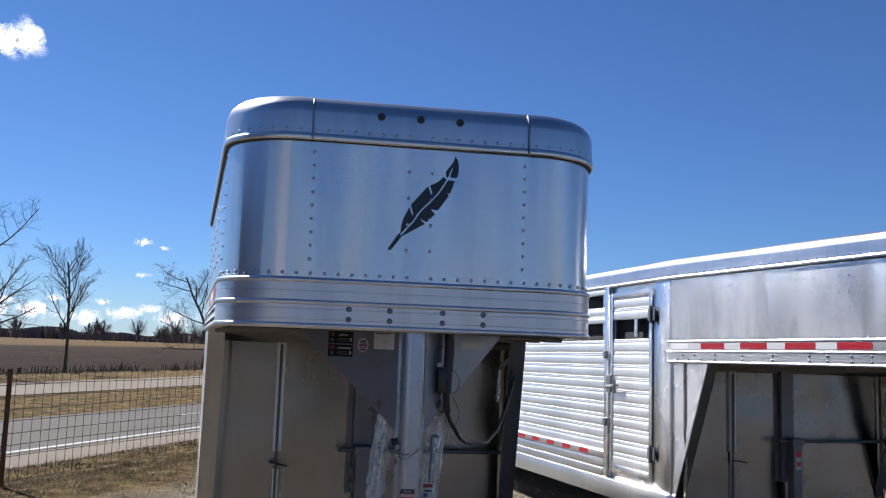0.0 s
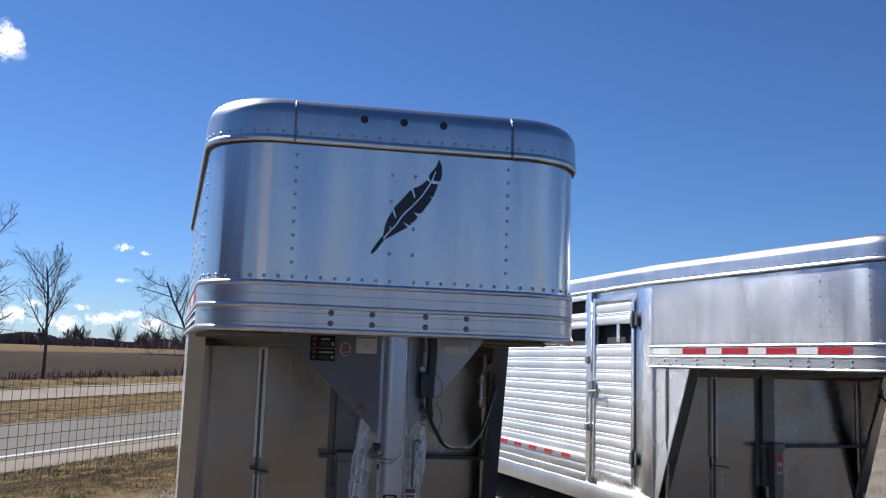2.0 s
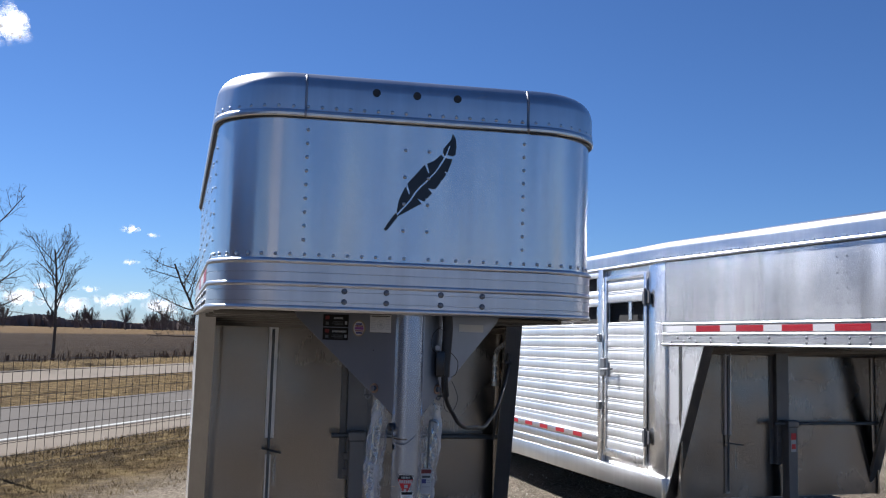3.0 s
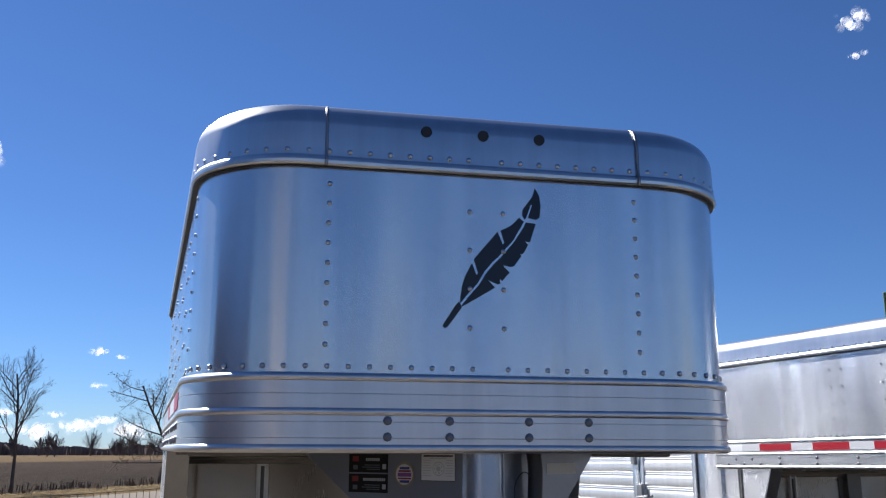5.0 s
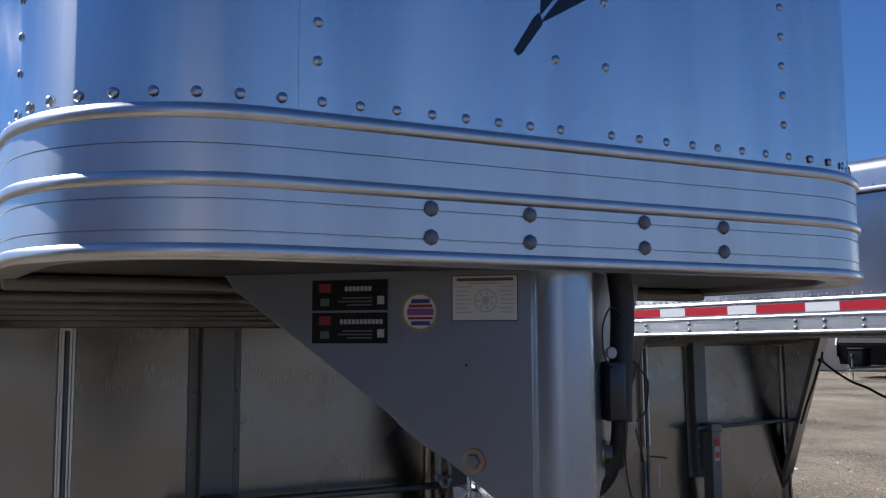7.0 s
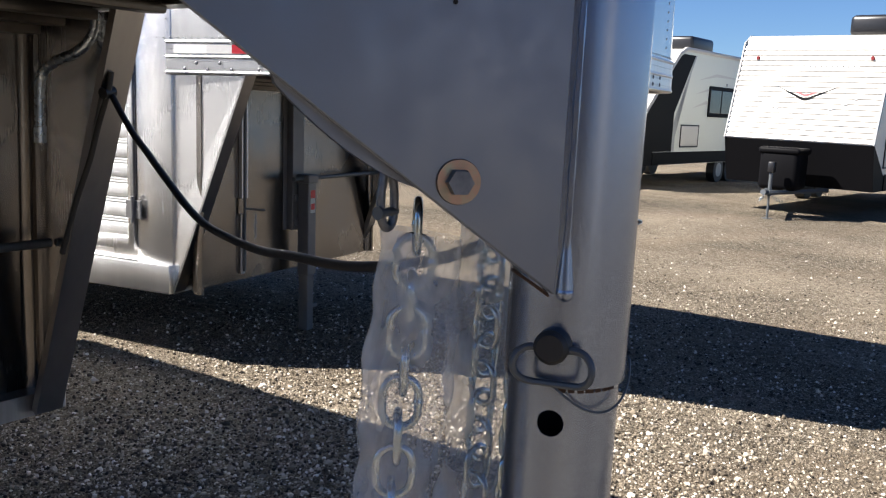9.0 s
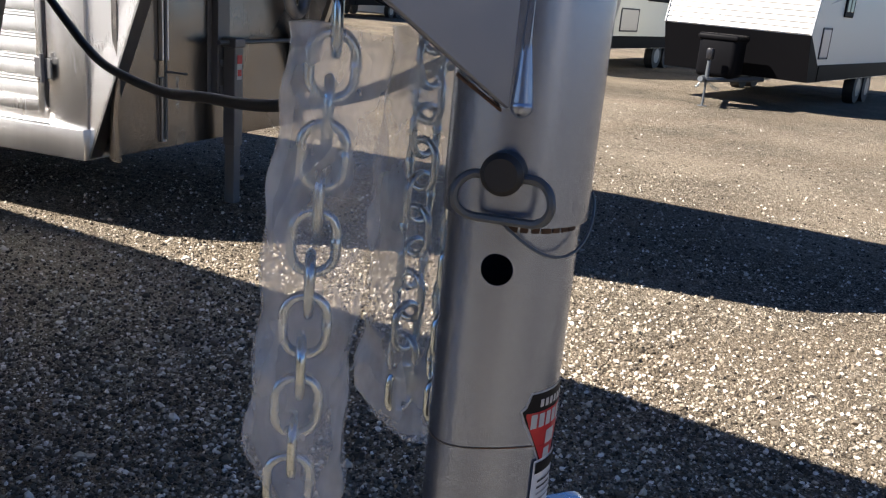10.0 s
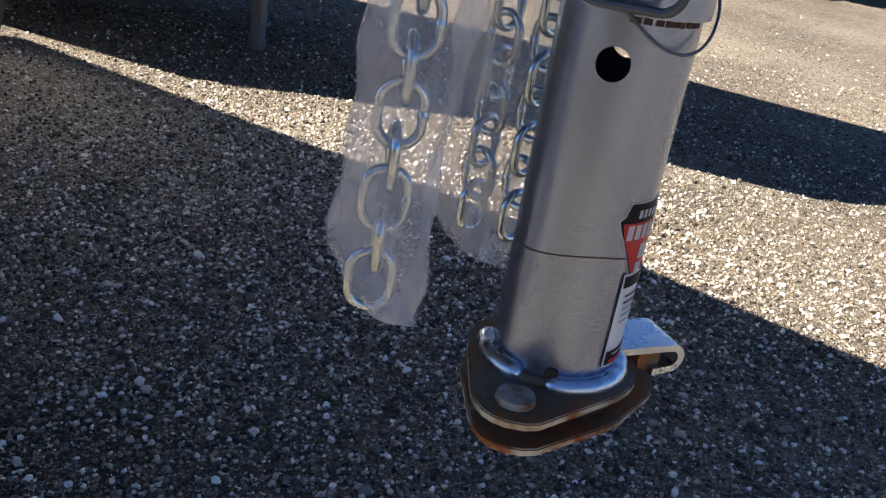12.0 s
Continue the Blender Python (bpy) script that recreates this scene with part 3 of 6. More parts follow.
        bm = bmesh.new()
        sweep(bm, half, [(o + 0.003, z) for o, z in sec[:-3]] + [(-0.30, Z_TOP + 0.006)] + sec[-2:], True)
        part("roof_band", bm, ALU_CAP, t, smooth=True, sharp=14)
        bm = bmesh.new()
        pts = [(sg * (FLAT + 0.006), -o - 0.004, z) for o, z in cap[1:-6]]
        pipe(bm, pts, 0.0050, 8)
        part("weld_seam", bm, WELD, t, smooth=True)
    # dark sealant in the lap under the rim
    bm = bmesh.new()
    sweep(bm, [(-BODY_HALF, TAPER_END, -1, 0)] + [p for p in plan if p[1] <= 2.5] + [(BODY_HALF, TAPER_END, 1, 0)], [(-0.004, Z_RIM - 0.005), (0.0125, Z_RIM - 0.0045), (0.0135, Z_RIM - 0.0015), (-0.004, Z_RIM + 0.001)], True)
    part("rim_seal", bm, RUBBER, t, smooth=True, sharp=14)
    # roof sheet
    bm = bmesh.new()
    ring = [bm.verts.new((x - nx * 0.25, y - ny * 0.25, Z_TOP)) for x, y, nx, ny in plan]
    bm.faces.new(ring)
    low = [bm.verts.new((x - nx * 0.25, y - ny * 0.25, Z_TOP - 0.03)) for x, y, nx, ny in plan]
    bm.faces.new(list(reversed(low)))
    part("roof", bm, ALU_SIDE, t)
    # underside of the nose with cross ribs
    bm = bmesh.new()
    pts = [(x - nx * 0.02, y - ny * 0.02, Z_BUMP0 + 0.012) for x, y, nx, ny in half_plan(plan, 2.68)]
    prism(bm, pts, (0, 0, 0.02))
    part("nose_floor", bm, ALU_UNDER_SHADE, t)
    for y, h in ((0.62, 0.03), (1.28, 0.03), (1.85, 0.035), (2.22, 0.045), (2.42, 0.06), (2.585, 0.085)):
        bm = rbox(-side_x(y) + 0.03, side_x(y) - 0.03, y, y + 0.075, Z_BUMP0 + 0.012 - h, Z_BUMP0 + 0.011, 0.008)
        part("cross_rib", bm, ALU_UNDER_SHADE, t, smooth=True)
    # body: slanted front wall, side flanges, floor
    run, rise = WALL_BOT - WALL_TOP, Z_BUMP0 - 0.03 - Z_FLOOR

    def wall_y(z):
        return WALL_TOP + run * (Z_BUMP0 - 0.03 - z) / rise

    zt = Z_BUMP0 + 0.01
    xw = side_x(WALL_Y) - 0.012
    xb = side_x(WALL_BOT)
    bm = bmesh.new()
    ring = []
    n_c = 8
    for sg in (-1, 1):
        arc = []
        rc = 0.16 if sg < 0 else 0.045
        for k in range(n_c + 1):
            a = math.pi / 2 * k / n_c
            arc.append((sg * (xw - 0.03 - rc + rc * math.cos(a)), WALL_Y - rc + rc * math.sin(a), -sg * math.cos(a), -math.sin(a)))
        ring += list(reversed(arc)) if sg > 0 else arc
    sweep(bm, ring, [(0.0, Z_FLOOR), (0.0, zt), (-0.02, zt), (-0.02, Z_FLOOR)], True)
    wall = part("front_wall", bm, ALU_WALL_SHADE, t, smooth=True)
    for sg in (1, -1):
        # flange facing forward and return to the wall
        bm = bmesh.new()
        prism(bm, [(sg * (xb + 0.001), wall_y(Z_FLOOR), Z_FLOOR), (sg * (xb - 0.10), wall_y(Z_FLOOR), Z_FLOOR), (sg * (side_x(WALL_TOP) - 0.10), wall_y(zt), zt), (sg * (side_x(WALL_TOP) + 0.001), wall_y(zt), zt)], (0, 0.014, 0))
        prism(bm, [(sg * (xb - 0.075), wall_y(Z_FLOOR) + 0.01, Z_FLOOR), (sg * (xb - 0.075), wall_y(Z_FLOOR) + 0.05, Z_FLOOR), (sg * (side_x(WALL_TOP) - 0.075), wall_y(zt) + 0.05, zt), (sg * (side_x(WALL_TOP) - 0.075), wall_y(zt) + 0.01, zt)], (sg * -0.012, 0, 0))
        part("front_flange", bm, ALU_FLANGE_SHADE, t)
        # side sheet between flange and the man door post
        bm = bmesh.new()
        prism(bm, [(sg * xb, wall_y(Z_FLOOR) + 0.016, Z_FLOOR), (sg * BODY_HALF, max(2.92, TAPER_END), Z_FLOOR), (sg * BODY_HALF, max(2.92, TAPER_END), Z_BUMP0 - 0.006), (sg * side_x(WALL_TOP), wall_y(Z_BUMP0 - 0.006) + 0.016, Z_BUMP0 - 0.006)], (sg * -0.02, 0, 0))
        part("side_sheet", bm, ALU_SIDE, t)
    bm = bmesh.new()
    box(bm, -xw, xw, wall_y(Z_FLOOR) + 0.05, rear, Z_FLOOR - 0.02, Z_FLOOR + 0.06)
    part("floor_pan", bm, ALU_DARK, t)
    bm = bmesh.new()
    box(bm, -xw, xw, rear - 0.03, rear, Z_FLOOR, Z_RIM)
    part("rear_wall", bm, ALU_SIDE, t)
    front_fittings(t, shaft_z, jack_x, slatted)
    neck(t)
    # rivets of the nose
    pl = []
    for s in [-0.0435 - 0.0568 * k for k in range(17)] + [0.0565 + 0.0573 * k for k in range(17)]:
        x, y, nx, ny = along_nose(s)
        pl.append(((x + nx * 0.002, y + ny * 0.002, 2.205), (nx, ny, 0)))
    for sg in (1, -1):
        for k in range(1, 10):
            pl.append(((sg * 0.448, -0.0025, 2.207 + k * 0.0556), (0, -1, 0)))
    for x, z in itertools.product((-0.051, 0.047), (2.318, 2.428, 2.538, 2.649)):
        pl.append(((x, -0.0025, z), (0, -1, 0)))
    rivets(skin, pl, 0.0079, 0.0042, RIVET)
    pl = []
    for s in [-0.055 - 0.0568 * k for k in range(17)] + [0.042 + 0.0563 * k for k in range(17)]:
        x, y, nx, ny = along_nose(s)
        pl.append(((x + nx * 0.0125, y + ny * 0.0125, Z_RIM + 0.042), (nx, ny, 0)))
    rivets(band, pl, 0.008, 0.0042, RIVET)
    # rivet pairs on the tapered sides
    pl = []
    for sg in (1, -1):
        for d in (-0.02, 0.33, 0.42, 0.755, 0.85, 1.175, 1.27, 1.60, 1.70, 2.02, 2.115, 2.44, 2.535):
            for k in range(1, 10) if d < 0.1 else (1.9, 3.8, 5.8, 7.9):
                s = NOSE_HALF - NOSE_R + NOSE_R * (math.pi / 2 - TAPER) + d
                x, y, nx, ny = along_nose(sg * s)
                pl.append(((x + nx * 0.001, y + ny * 0.001, 2.21 + k * 0.056), (nx, ny, 0)))
        for k in range(50):
            s = NOSE_HALF - NOSE_R + NOSE_R * (math.pi / 2 - TAPER) + 0.06 + 0.05 * k
            x, y, nx, ny = along_nose(sg * s)
            pl.append(((x + nx * 0.001, y + ny * 0.001, 2.203), (nx, ny, 0)))
            if k % 2:
                pl.append(((x + nx * 0.0135, y + ny * 0.0135, Z_RIM + 0.042), (nx, ny, 0)))
    rivets(skin, pl, 0.0066, 0.0036, BOLT_HEAD)
    # bolts through the rail
    pl = []
    for x in (-0.278, -0.110, 0.111, 0.283):
        for z in (2.0635, 2.0215):
            pl.append(((x, -0.0135, z), (0, -1, 0)))
    for sg in (1, -1):
        stagger = [(2.474, 2.05), (2.309, 2.05), (2.559, 2.012), (2.394, 2.012), (2.227, 2.012)]
        for yb, zb in list(itertools.product((0.408, 0.582, 0.805, 0.979, 1.361, 1.702, 2.037), (2.056, 2.016))) + stagger:
            s = NOSE_HALF - NOSE_R + NOSE_R * (math.pi / 2 - TAPER) + (yb - NOSE_R + NOSE_R * math.sin(TAPER)) / math.cos(TAPER)
            x, y, nx, ny = along_nose(sg * s)
            for z in (zb,):
                pl.append(((x + nx * 0.0135, y + ny * 0.0135, z), (nx, ny, 0)))
    rivets(rail, pl, 0.0125, 0.0065, BOLT_HEAD, "bolt")
    # three marker holes in the band
    for x in (-0.179, -0.012, 0.157):
        bm = bmesh.new()
        cyl(bm, (x, -0.0080, 2.876), (x, -0.0120, 2.876), 0.0165, 0.0165, 20)
        part("marker_grommet", bm, RUBBER, band)
    # red and pale tape on the side rails
    if slatted:
        tapes = [(2.64, 2.403, WHITE_TAPE), (2.403, 2.226, PALE_TAPE), (2.226, 1.92, RED_TAPE), (1.92, 1.728, PALE_TAPE), (1.728, 1.418, RED_TAPE), (1.418, 1.224, PALE_TAPE),
                 (1.224, 0.912, RED_TAPE), (0.912, 0.71, PALE_TAPE), (0.71, 0.399, RED_TAPE)]
    else:
        tapes = [(1.66, 1.36, RED_TAPE), (1.36, 1.09, PALE_TAPE), (1.09, 0.81, PALE_TAPE), (0.81, 0.43, RED_TAPE)]
    for sg in (1, -1) if slatted else (-1,):
        for y0, y1, mt in tapes:
            o, zz0, zz1 = 0.0152, 2.108, 2.160
            bm = bmesh.new()
            vs = [bm.verts.new((sg * (side_x(y) + o), y, z)) for y, z in ((y1, zz0), (y0, zz0), (y0, zz1), (y1, zz1))]
            bm.faces.new(vs if sg > 0 else list(reversed(vs)))
            part("reflective_tape", bm, mt, rail)
    feather(t)
    if slatted:
        slatted_side(t, rear)
    else:
        for sg in (1, -1):
            bm = bmesh.new()
            box(bm, min(sg * BODY_HALF, sg * (BODY_HALF - 0.03)), max(sg * BODY_HALF, sg * (BODY_HALF - 0.03)), TAPER_END + 0.04, rear, Z_FLOOR, Z_RIM + 0.02)
            part("side_wall", bm, ALU_SIDE, t)
            part("rub_rail", rbox(min(sg * (xb - 0.03), sg * (xb + 0.028)), max(sg * (xb - 0.03), sg * (xb + 0.028)), 2.565, rear, Z_FLOOR - 0.005, Z_FLOOR + 0.075, 0.004), ALU_BRIGHT, t)
    return t


def half_plan(plan, y1):
    keep = [p for p in plan if p[1] <= y1]
    return [(-BODY_HALF, y1, -1, 0)] + keep + [(BODY_HALF, y1, 1, 0)]


def feather(t):
    """The cut-out feather mark: a broad vane in several barbs with a pale quill line between."""
    f = tagged(new("feather_decal"), "black vinyl feather mark stuck on the front sheet")
    f.parent = t
    # four cut vinyl pieces, in centimetres from the foot of the quill
    stalk = [(-0.7, 0.9), (0.0, 0.1), (0.8, 0.6), (4.5, 5.6), (4.8, 6.2), (4.0, 7.7), (3.0, 6.7)]
    vane_upper = [(4.3, 7.7), (4.4, 9.3), (4.9, 12.5), (5.7, 14.9), (7.4, 18.2), (7.7, 18.7), (9.0, 15.5), (9.5, 15.9), (8.3, 19.6), (8.4, 20.1), (15.2, 28.2), (16.7, 24.6), (17.2, 25.0), (16.1, 28.6), (18.8, 29.9), (20.2, 31.1), (21.7, 32.7), (23.1, 31.5), (22.1, 29.8), (19.7, 25.7), (17.1, 22.8), (15.7, 21.2), (13.2, 18.8), (11.3, 16.4), (9.3, 13.0), (7.1, 10.6), (4.4, 7.3)]
    vane_lower = [(4.8, 6.8), (7.5, 10.1), (9.8, 12.7), (11.8, 16.0), (13.8, 18.5), (16.1, 20.8), (17.3, 22.1), (20.1, 25.5), (22.7, 29.5), (23.7, 31.4), (26.6, 31.1), (24.8, 25.5), (23.2, 25.8), (24.3, 24.8), (22.6, 21.9), (21.7, 22.1), (22.2, 21.4), (20.0, 18.4), (19.0, 18.1), (16.7, 18.5), (18.6, 16.5), (16.5, 14.0), (15.8, 14.6), (15.9, 13.3), (15.2, 12.9), (12.4, 14.1), (14.4, 12.0), (4.9, 6.3)]
    tip = [(26.5, 41.7), (27.8, 39.6), (28.2, 36.3), (27.8, 33.0), (26.7, 32.3), (24.3, 32.7), (25.6, 36.5), (25.2, 36.7), (23.7, 32.5), (23.3, 32.2), (22.6, 33.5), (22.7, 35.1), (25.7, 39.1)]
    for pts in (stalk, vane_upper, vane_lower, tip):
        bm = bmesh.new()
        prism(bm, [(-0.122 + a / 100, -0.0034, 2.3135 + b / 100) for a, b in pts], (0, 0.0008, 0))
        part("barb", bm, FEATHER, f)
    return f


def front_fittings(t, shaft_z, jack_x, labelled):
    """Rod channel, jack post, drop-leg jack and cross shaft on the front wall."""
    def on_wall(x, z, out=0.0):
        return Vector((x, WALL_Y - 0.001 - out, z))

    def slab(name, x0, x1, z0, z1, out, material, parent, label=""):
        bm = bmesh.new()
        prism(bm, [on_wall(x0, z0, 0.0), on_wall(x1, z0, 0.0), on_wall(x1, z1, 0.0), on_wall(x0, z1, 0.0)], (0, -out, 0))
        bmesh.ops.bevel(bm, geom=bm.edges[:], offset=0.003, segments=1, affect="EDGES")
        return part(name, bm, material, parent, label)

    rod = slab("rod_channel", -0.585, -0.533, 1.17, 1.93, 0.02, ALU_RAIL, t)
    slab("rod_channel_lip", -0.591, -0.579, 1.17, 1.93, 0.034, ALU_RAIL, rod)
    slab("rod_channel_lip", -0.541, -0.527, 1.17, 1.93, 0.034, ALU_RAIL, rod)
    slab("rod_channel", -0.580, -0.538, 0.64, 1.06, 0.02, ALU_RAIL, t)
    bm = bmesh.new()
    cyl(bm, on_wall(-0.559, 0.66, 0.03), on_wall(-0.559, 1.9, 0.03), 0.010, seg=10)
    cyl(bm, on_wall(-0.60, 1.105, 0.05), on_wall(-0.48, 1.09, 0.14), 0.008, seg=8)
    part("slide_rod", bm, GREY_DARK, rod, smooth=True)
    bm = bmesh.new()
    for k in range(9):
        z = 1.06 - 0.022 * k
        link_ring(bm, on_wall(-0.515, z, 0.085), 0.015, 0.010, 0.002, k % 2)
    part("safety_chain", bm, ZINC, rod, smooth=True)
    post = slab("jack_post", -0.045, 0.092, 0.9, 1.95, 0.06, JACK_GREY, t)
    slab("post_flange", -0.088, -0.045, 0.9, 1.95, 0.008, JACK_GREY, post)
    slab("post_flange", 0.092, 0.130, 0.9, 1.95, 0.008, JACK_GREY, post)
    pl = []
    for z in (1.15, 1.4, 1.65, 1.88):
        for x in (-0.067, 0.111):
            pl.append((on_wall(x, z, 0.009), (0, -1, 0)))
    rivets(post, pl, 0.008, 0.005, BOLT_HEAD, "bolt")
    # drop-leg jacks joined by a shaft
    jx, jy, sz = jack_x, WALL_Y - 0.125, shaft_z
    jack = tagged(new("landing_jack"), "grey steel drop-leg landing jack standing on gravel")
    jack.parent = t
    foot = 0.0 - t.matrix_world.translation.z
    for name, bm, mt in (("jack_tube", rbox(jx - 0.05, jx + 0.05, jy - 0.05, jy + 0.05, 0.56, sz, 0.008), JACK_GREY),
                         ("drop_leg", rbox(jx - 0.04, jx + 0.04, jy - 0.04, jy + 0.04, foot + 0.02, 0.8, 0.006), JACK_GREY),
                         ("foot_plate", rbox(jx - 0.11, jx + 0.11, jy - 0.09, jy + 0.09, foot, foot + 0.018, 0.004), JACK_GREY),
                         ("gear_cap", rbox(jx - 0.06, jx + 0.06, jy - 0.06, jy + 0.06, sz - 0.035, sz + 0.03, 0.01), JACK_GREY)):
        part(name, bm, mt, jack)
    bm = bmesh.new()
    cyl(bm, (jx - 0.17, jy, sz), (side_x(WALL_Y) - 0.045, jy, sz), 0.016, seg=12)
    part("cross_shaft", bm, GREY_DARK, jack, smooth=True)
    for z0, z1 in ((0.93, 0.98), (sz - 0.17, sz - 0.12)):
        part("jack_bracket", rbox(jx - 0.085, jx + 0.085, jy + 0.045, WALL_Y - 0.06, z0, z1, 0.006), JACK_GREY, jack)
    part("spring_lever", rbox(jx + 0.04, jx + 0.11, jy - 0.03, jy - 0.01, 0.30, 0.33, 0.004), JACK_GREY, jack)
    if not labelled:
        return
    lab = bmesh.new()
    box(lab, jx - 0.028, jx + 0.028, jy - 0.0525, jy - 0.0505, 1.03, 1.20)
    l = part("warning_label", lab, WHITE_PAPER, jack)
    for z0, z1, h in ((1.14, 1.20, 0.028), (1.055, 1.10, 0.022)):
        lab = bmesh.new()
        box(lab, jx - h, jx + h, jy - 0.0545, jy - 0.0527, z0, z1)
        part("label_bar", lab, RED_LABEL, l)


def link_ring(bm, c, hl, hw, r, turned, heading=0.0, seg=8, steps=7):
    """One oblong chain link standing upright: half length, half width, wire radius. heading: the way its flat faces, in radians."""
    pts = []
    c = Vector(c)
    h = heading + (math.pi / 2 if turned else 0.0)
    across = Vector((math.cos(h), math.sin(h), 0))
    for k in range(2 * steps):
        a = 2 * math.pi * (k + 0.5) / (2 * steps)
        u, z = hw * math.cos(a), hw * math.sin(a)
        z += (hl - hw) * (1 if z > 0 else -1)
        pts.append(c + across * u + Vector((0, 0, z)))
    pipe(bm, pts, r, seg, closed=True)


AXIS = Vector((0.002, 0.084, 0.0))
TUBE_R, INNER_R = 0.0605, 0.0552


def neck(t):
    """The coupler tube with its two swept gusset plates, chains apart."""
    n = tagged(new("gooseneck"), "grey painted steel coupler tube with swept gusset plates")
    n.parent = t
    ax, ay = AXIS.x, AXIS.y
    bm = bmesh.new()
    cyl(bm, (ax, ay, 1.484), (ax, ay, 1.998), TUBE_R, seg=48, caps=False)
    cyl(bm, (ax, ay, 1.484), (ax, ay, 1.998), INNER_R + 0.001, seg=48, caps=False)
    vs = bm.verts[:]
    for i in range(48):
        j = (i + 1) % 48
        bm.faces.new((vs[j], vs[i], vs[96 + i], vs[96 + j]))
    part("outer_tube", bm, SILVER_PAINT, n, smooth=True)
    # inner tube with the pin hole bored through
    bm = bmesh.new()
    hole_z, hr = 1.4465, 0.0132
    a0 = radians(-165.0)
    seg = 64
    for za, zb in ((1.14, hole_z - 0.026), (hole_z + 0.026, 1.53)):
        cyl(bm, (ax, ay, za), (ax, ay, zb), INNER_R, seg=seg, caps=False)
    ring_with_hole(bm, ax, ay, hole_z, 0.026, INNER_R, a0, hr)
    tube_ob = part("inner_tube", bm, SILVER_PAINT, n, smooth=True)
    round_normals(tube_ob)
    # toothed rim marks under the outer tube
    for k in range(7):
        a = a0 + 0.16 + 0.165 * k
        bm = bmesh.new()
        w = 0.0030 if k % 3 else 0.0040
        box(bm, INNER_R - 0.001, INNER_R + 0.0012, -w, w, -0.0024, 0.0024, Matrix.Translation((ax, ay, 1.4812)) @ Matrix.Rotation(a, 4, "Z"))
        part("index_mark", bm, RUSTY_DARK, n)
    bm = bmesh.new()
    pts = [(ax + (INNER_R + 0.0008) * math.cos(a), ay + (INNER_R + 0.0008) * math.sin(a), 1.287 + 0.006 * math.sin(a * 2)) for a in [a0 - 1.2 + 0.08 * k for k in range(31)]]
    pipe(bm, pts, 0.00045, 4)
    part("scribe_line", bm, RUSTY, n)
    # gusset plates: from the tube's front sweeping back and outwards
    for sg in (-1, 1):
        def P(u, z, o=0.0, sg=sg):
            return Vector((AXIS.x + sg * (0.049 + u), 0.062 + 0.93 * u + o, z))

        bm = bmesh.new()
        prism(bm, [P(0.004, 1.566), P(0.404, 1.962), P(0.420, 1.99), P(0.004, 1.99)], (sg * -0.0085, 0.0100, 0))
        bmesh.ops.bevel(bm, geom=bm.edges[:], offset=0.0015, segments=1, affect="EDGES")
        plate = part("gusset_plate", bm, GREY_PAINT, n)
        bm = bmesh.new()
        pipe(bm, [P(0.004, 1.99 - k * 0.0215, -0.001) + Vector((0.0006 * math.sin(k * 2.1), 0, 0)) for k in range(19)] + [P(0.004, 1.585, -0.001)], 0.0055, 8)
        cyl(bm, P(0.004, 1.622, -0.001), P(0.004, 1.579, -0.002), 0.0054, 0.0090, 14, caps=False)
        bmesh.ops.create_icosphere(bm, subdivisions=3, radius=0.0092, matrix=Matrix.Translation(P(0.004, 1.5755, -0.002)))
        part("weld_bead", bm, SILVER_PAINT, plate, smooth=True)
        bm = bmesh.new()
        pipe(bm, smooth_path([P(0.006, 1.567, 0.005), P(0.016, 1.578, 0.008), P(0.036, 1.596, 0.008)], 5), 0.0018, 6)
        part("rust_bead", bm, RUSTY_DARK, plate, smooth=True)
        # bolt with a yellow zinc washer
        c = P(0.082, 1.676, -0.0005)
        nn = Vector((sg * 0.681, -0.732, 0)).normalized()
        bm = bmesh.new()
        cyl(bm, c, c + nn * 0.003, 0.0208, 0.0200, 28)
        w = part("washer", bm, YELLOW_ZINC, plate, smooth=True)
        bm = bmesh.new()
        cyl(bm, c + nn * 0.003, c + nn * 0.013, 0.0128, 0.0118, 6)
        part("bolt_head", bm, BOLT_HEAD, plate)
        # forged hook with a pin behind the plate, carrying the chain
        lug = [P(0.185 - 0.095 * k / 10, 1.755 - 0.088 * k / 10 - 0.012 * math.sin(math.pi * k / 10) ** 0.8, 0.030) for k in range(11)]
        bm = bmesh.new()
        prism(bm, lug + [P(0.10, 1.715, 0.022), P(0.20, 1.80, 0.022)], (sg * -0.004, 0.007, 0))
        part("chain_lug", bm, GREY_PAINT, plate)
        q = P(0.101, 1.648, 0.045)
        bm = bmesh.new()
        pipe(bm, smooth_path([q + Vector((sg * dx, 0, dz)) for dx, dz in ((0.007, 0.034), (0.011, 0.012), (0.008, -0.012), (0.0, -0.019), (-0.008, -0.012), (-0.009, 0.012), (-0.004, 0.034))], 5), 0.0042, 10)
        hook = part("shackle", bm, BOLT_HEAD, plate, smooth=True)
        bm = bmesh.new()
        cyl(bm, q + Vector((sg * 0.019, -0.003, -0.004)), q + Vector((sg * -0.012, 0, -0.004)), 0.0042, seg=12)
        cyl(bm, q + Vector((sg * 0.019, -0.003, -0.004)), q + Vector((sg * 0.0155, -0.003, -0.004)), 0.0062, seg=12)
        part("shackle_pin", bm, GREY_DARK, hook, smooth=True)
        if sg < 0:
            gusset_labels(plate, P, nn)
        else:
            bm = bmesh.new()
            prism(bm, [P(0.19, 1.918, -0.0016), P(0.325, 1.918, -0.0016), P(0.325, 1.950, -0.0016), P(0.19, 1.950, -0.0016)], (0, 0.001, 0))
            part("paper_label", bm, WHITE_PAPER, plate)
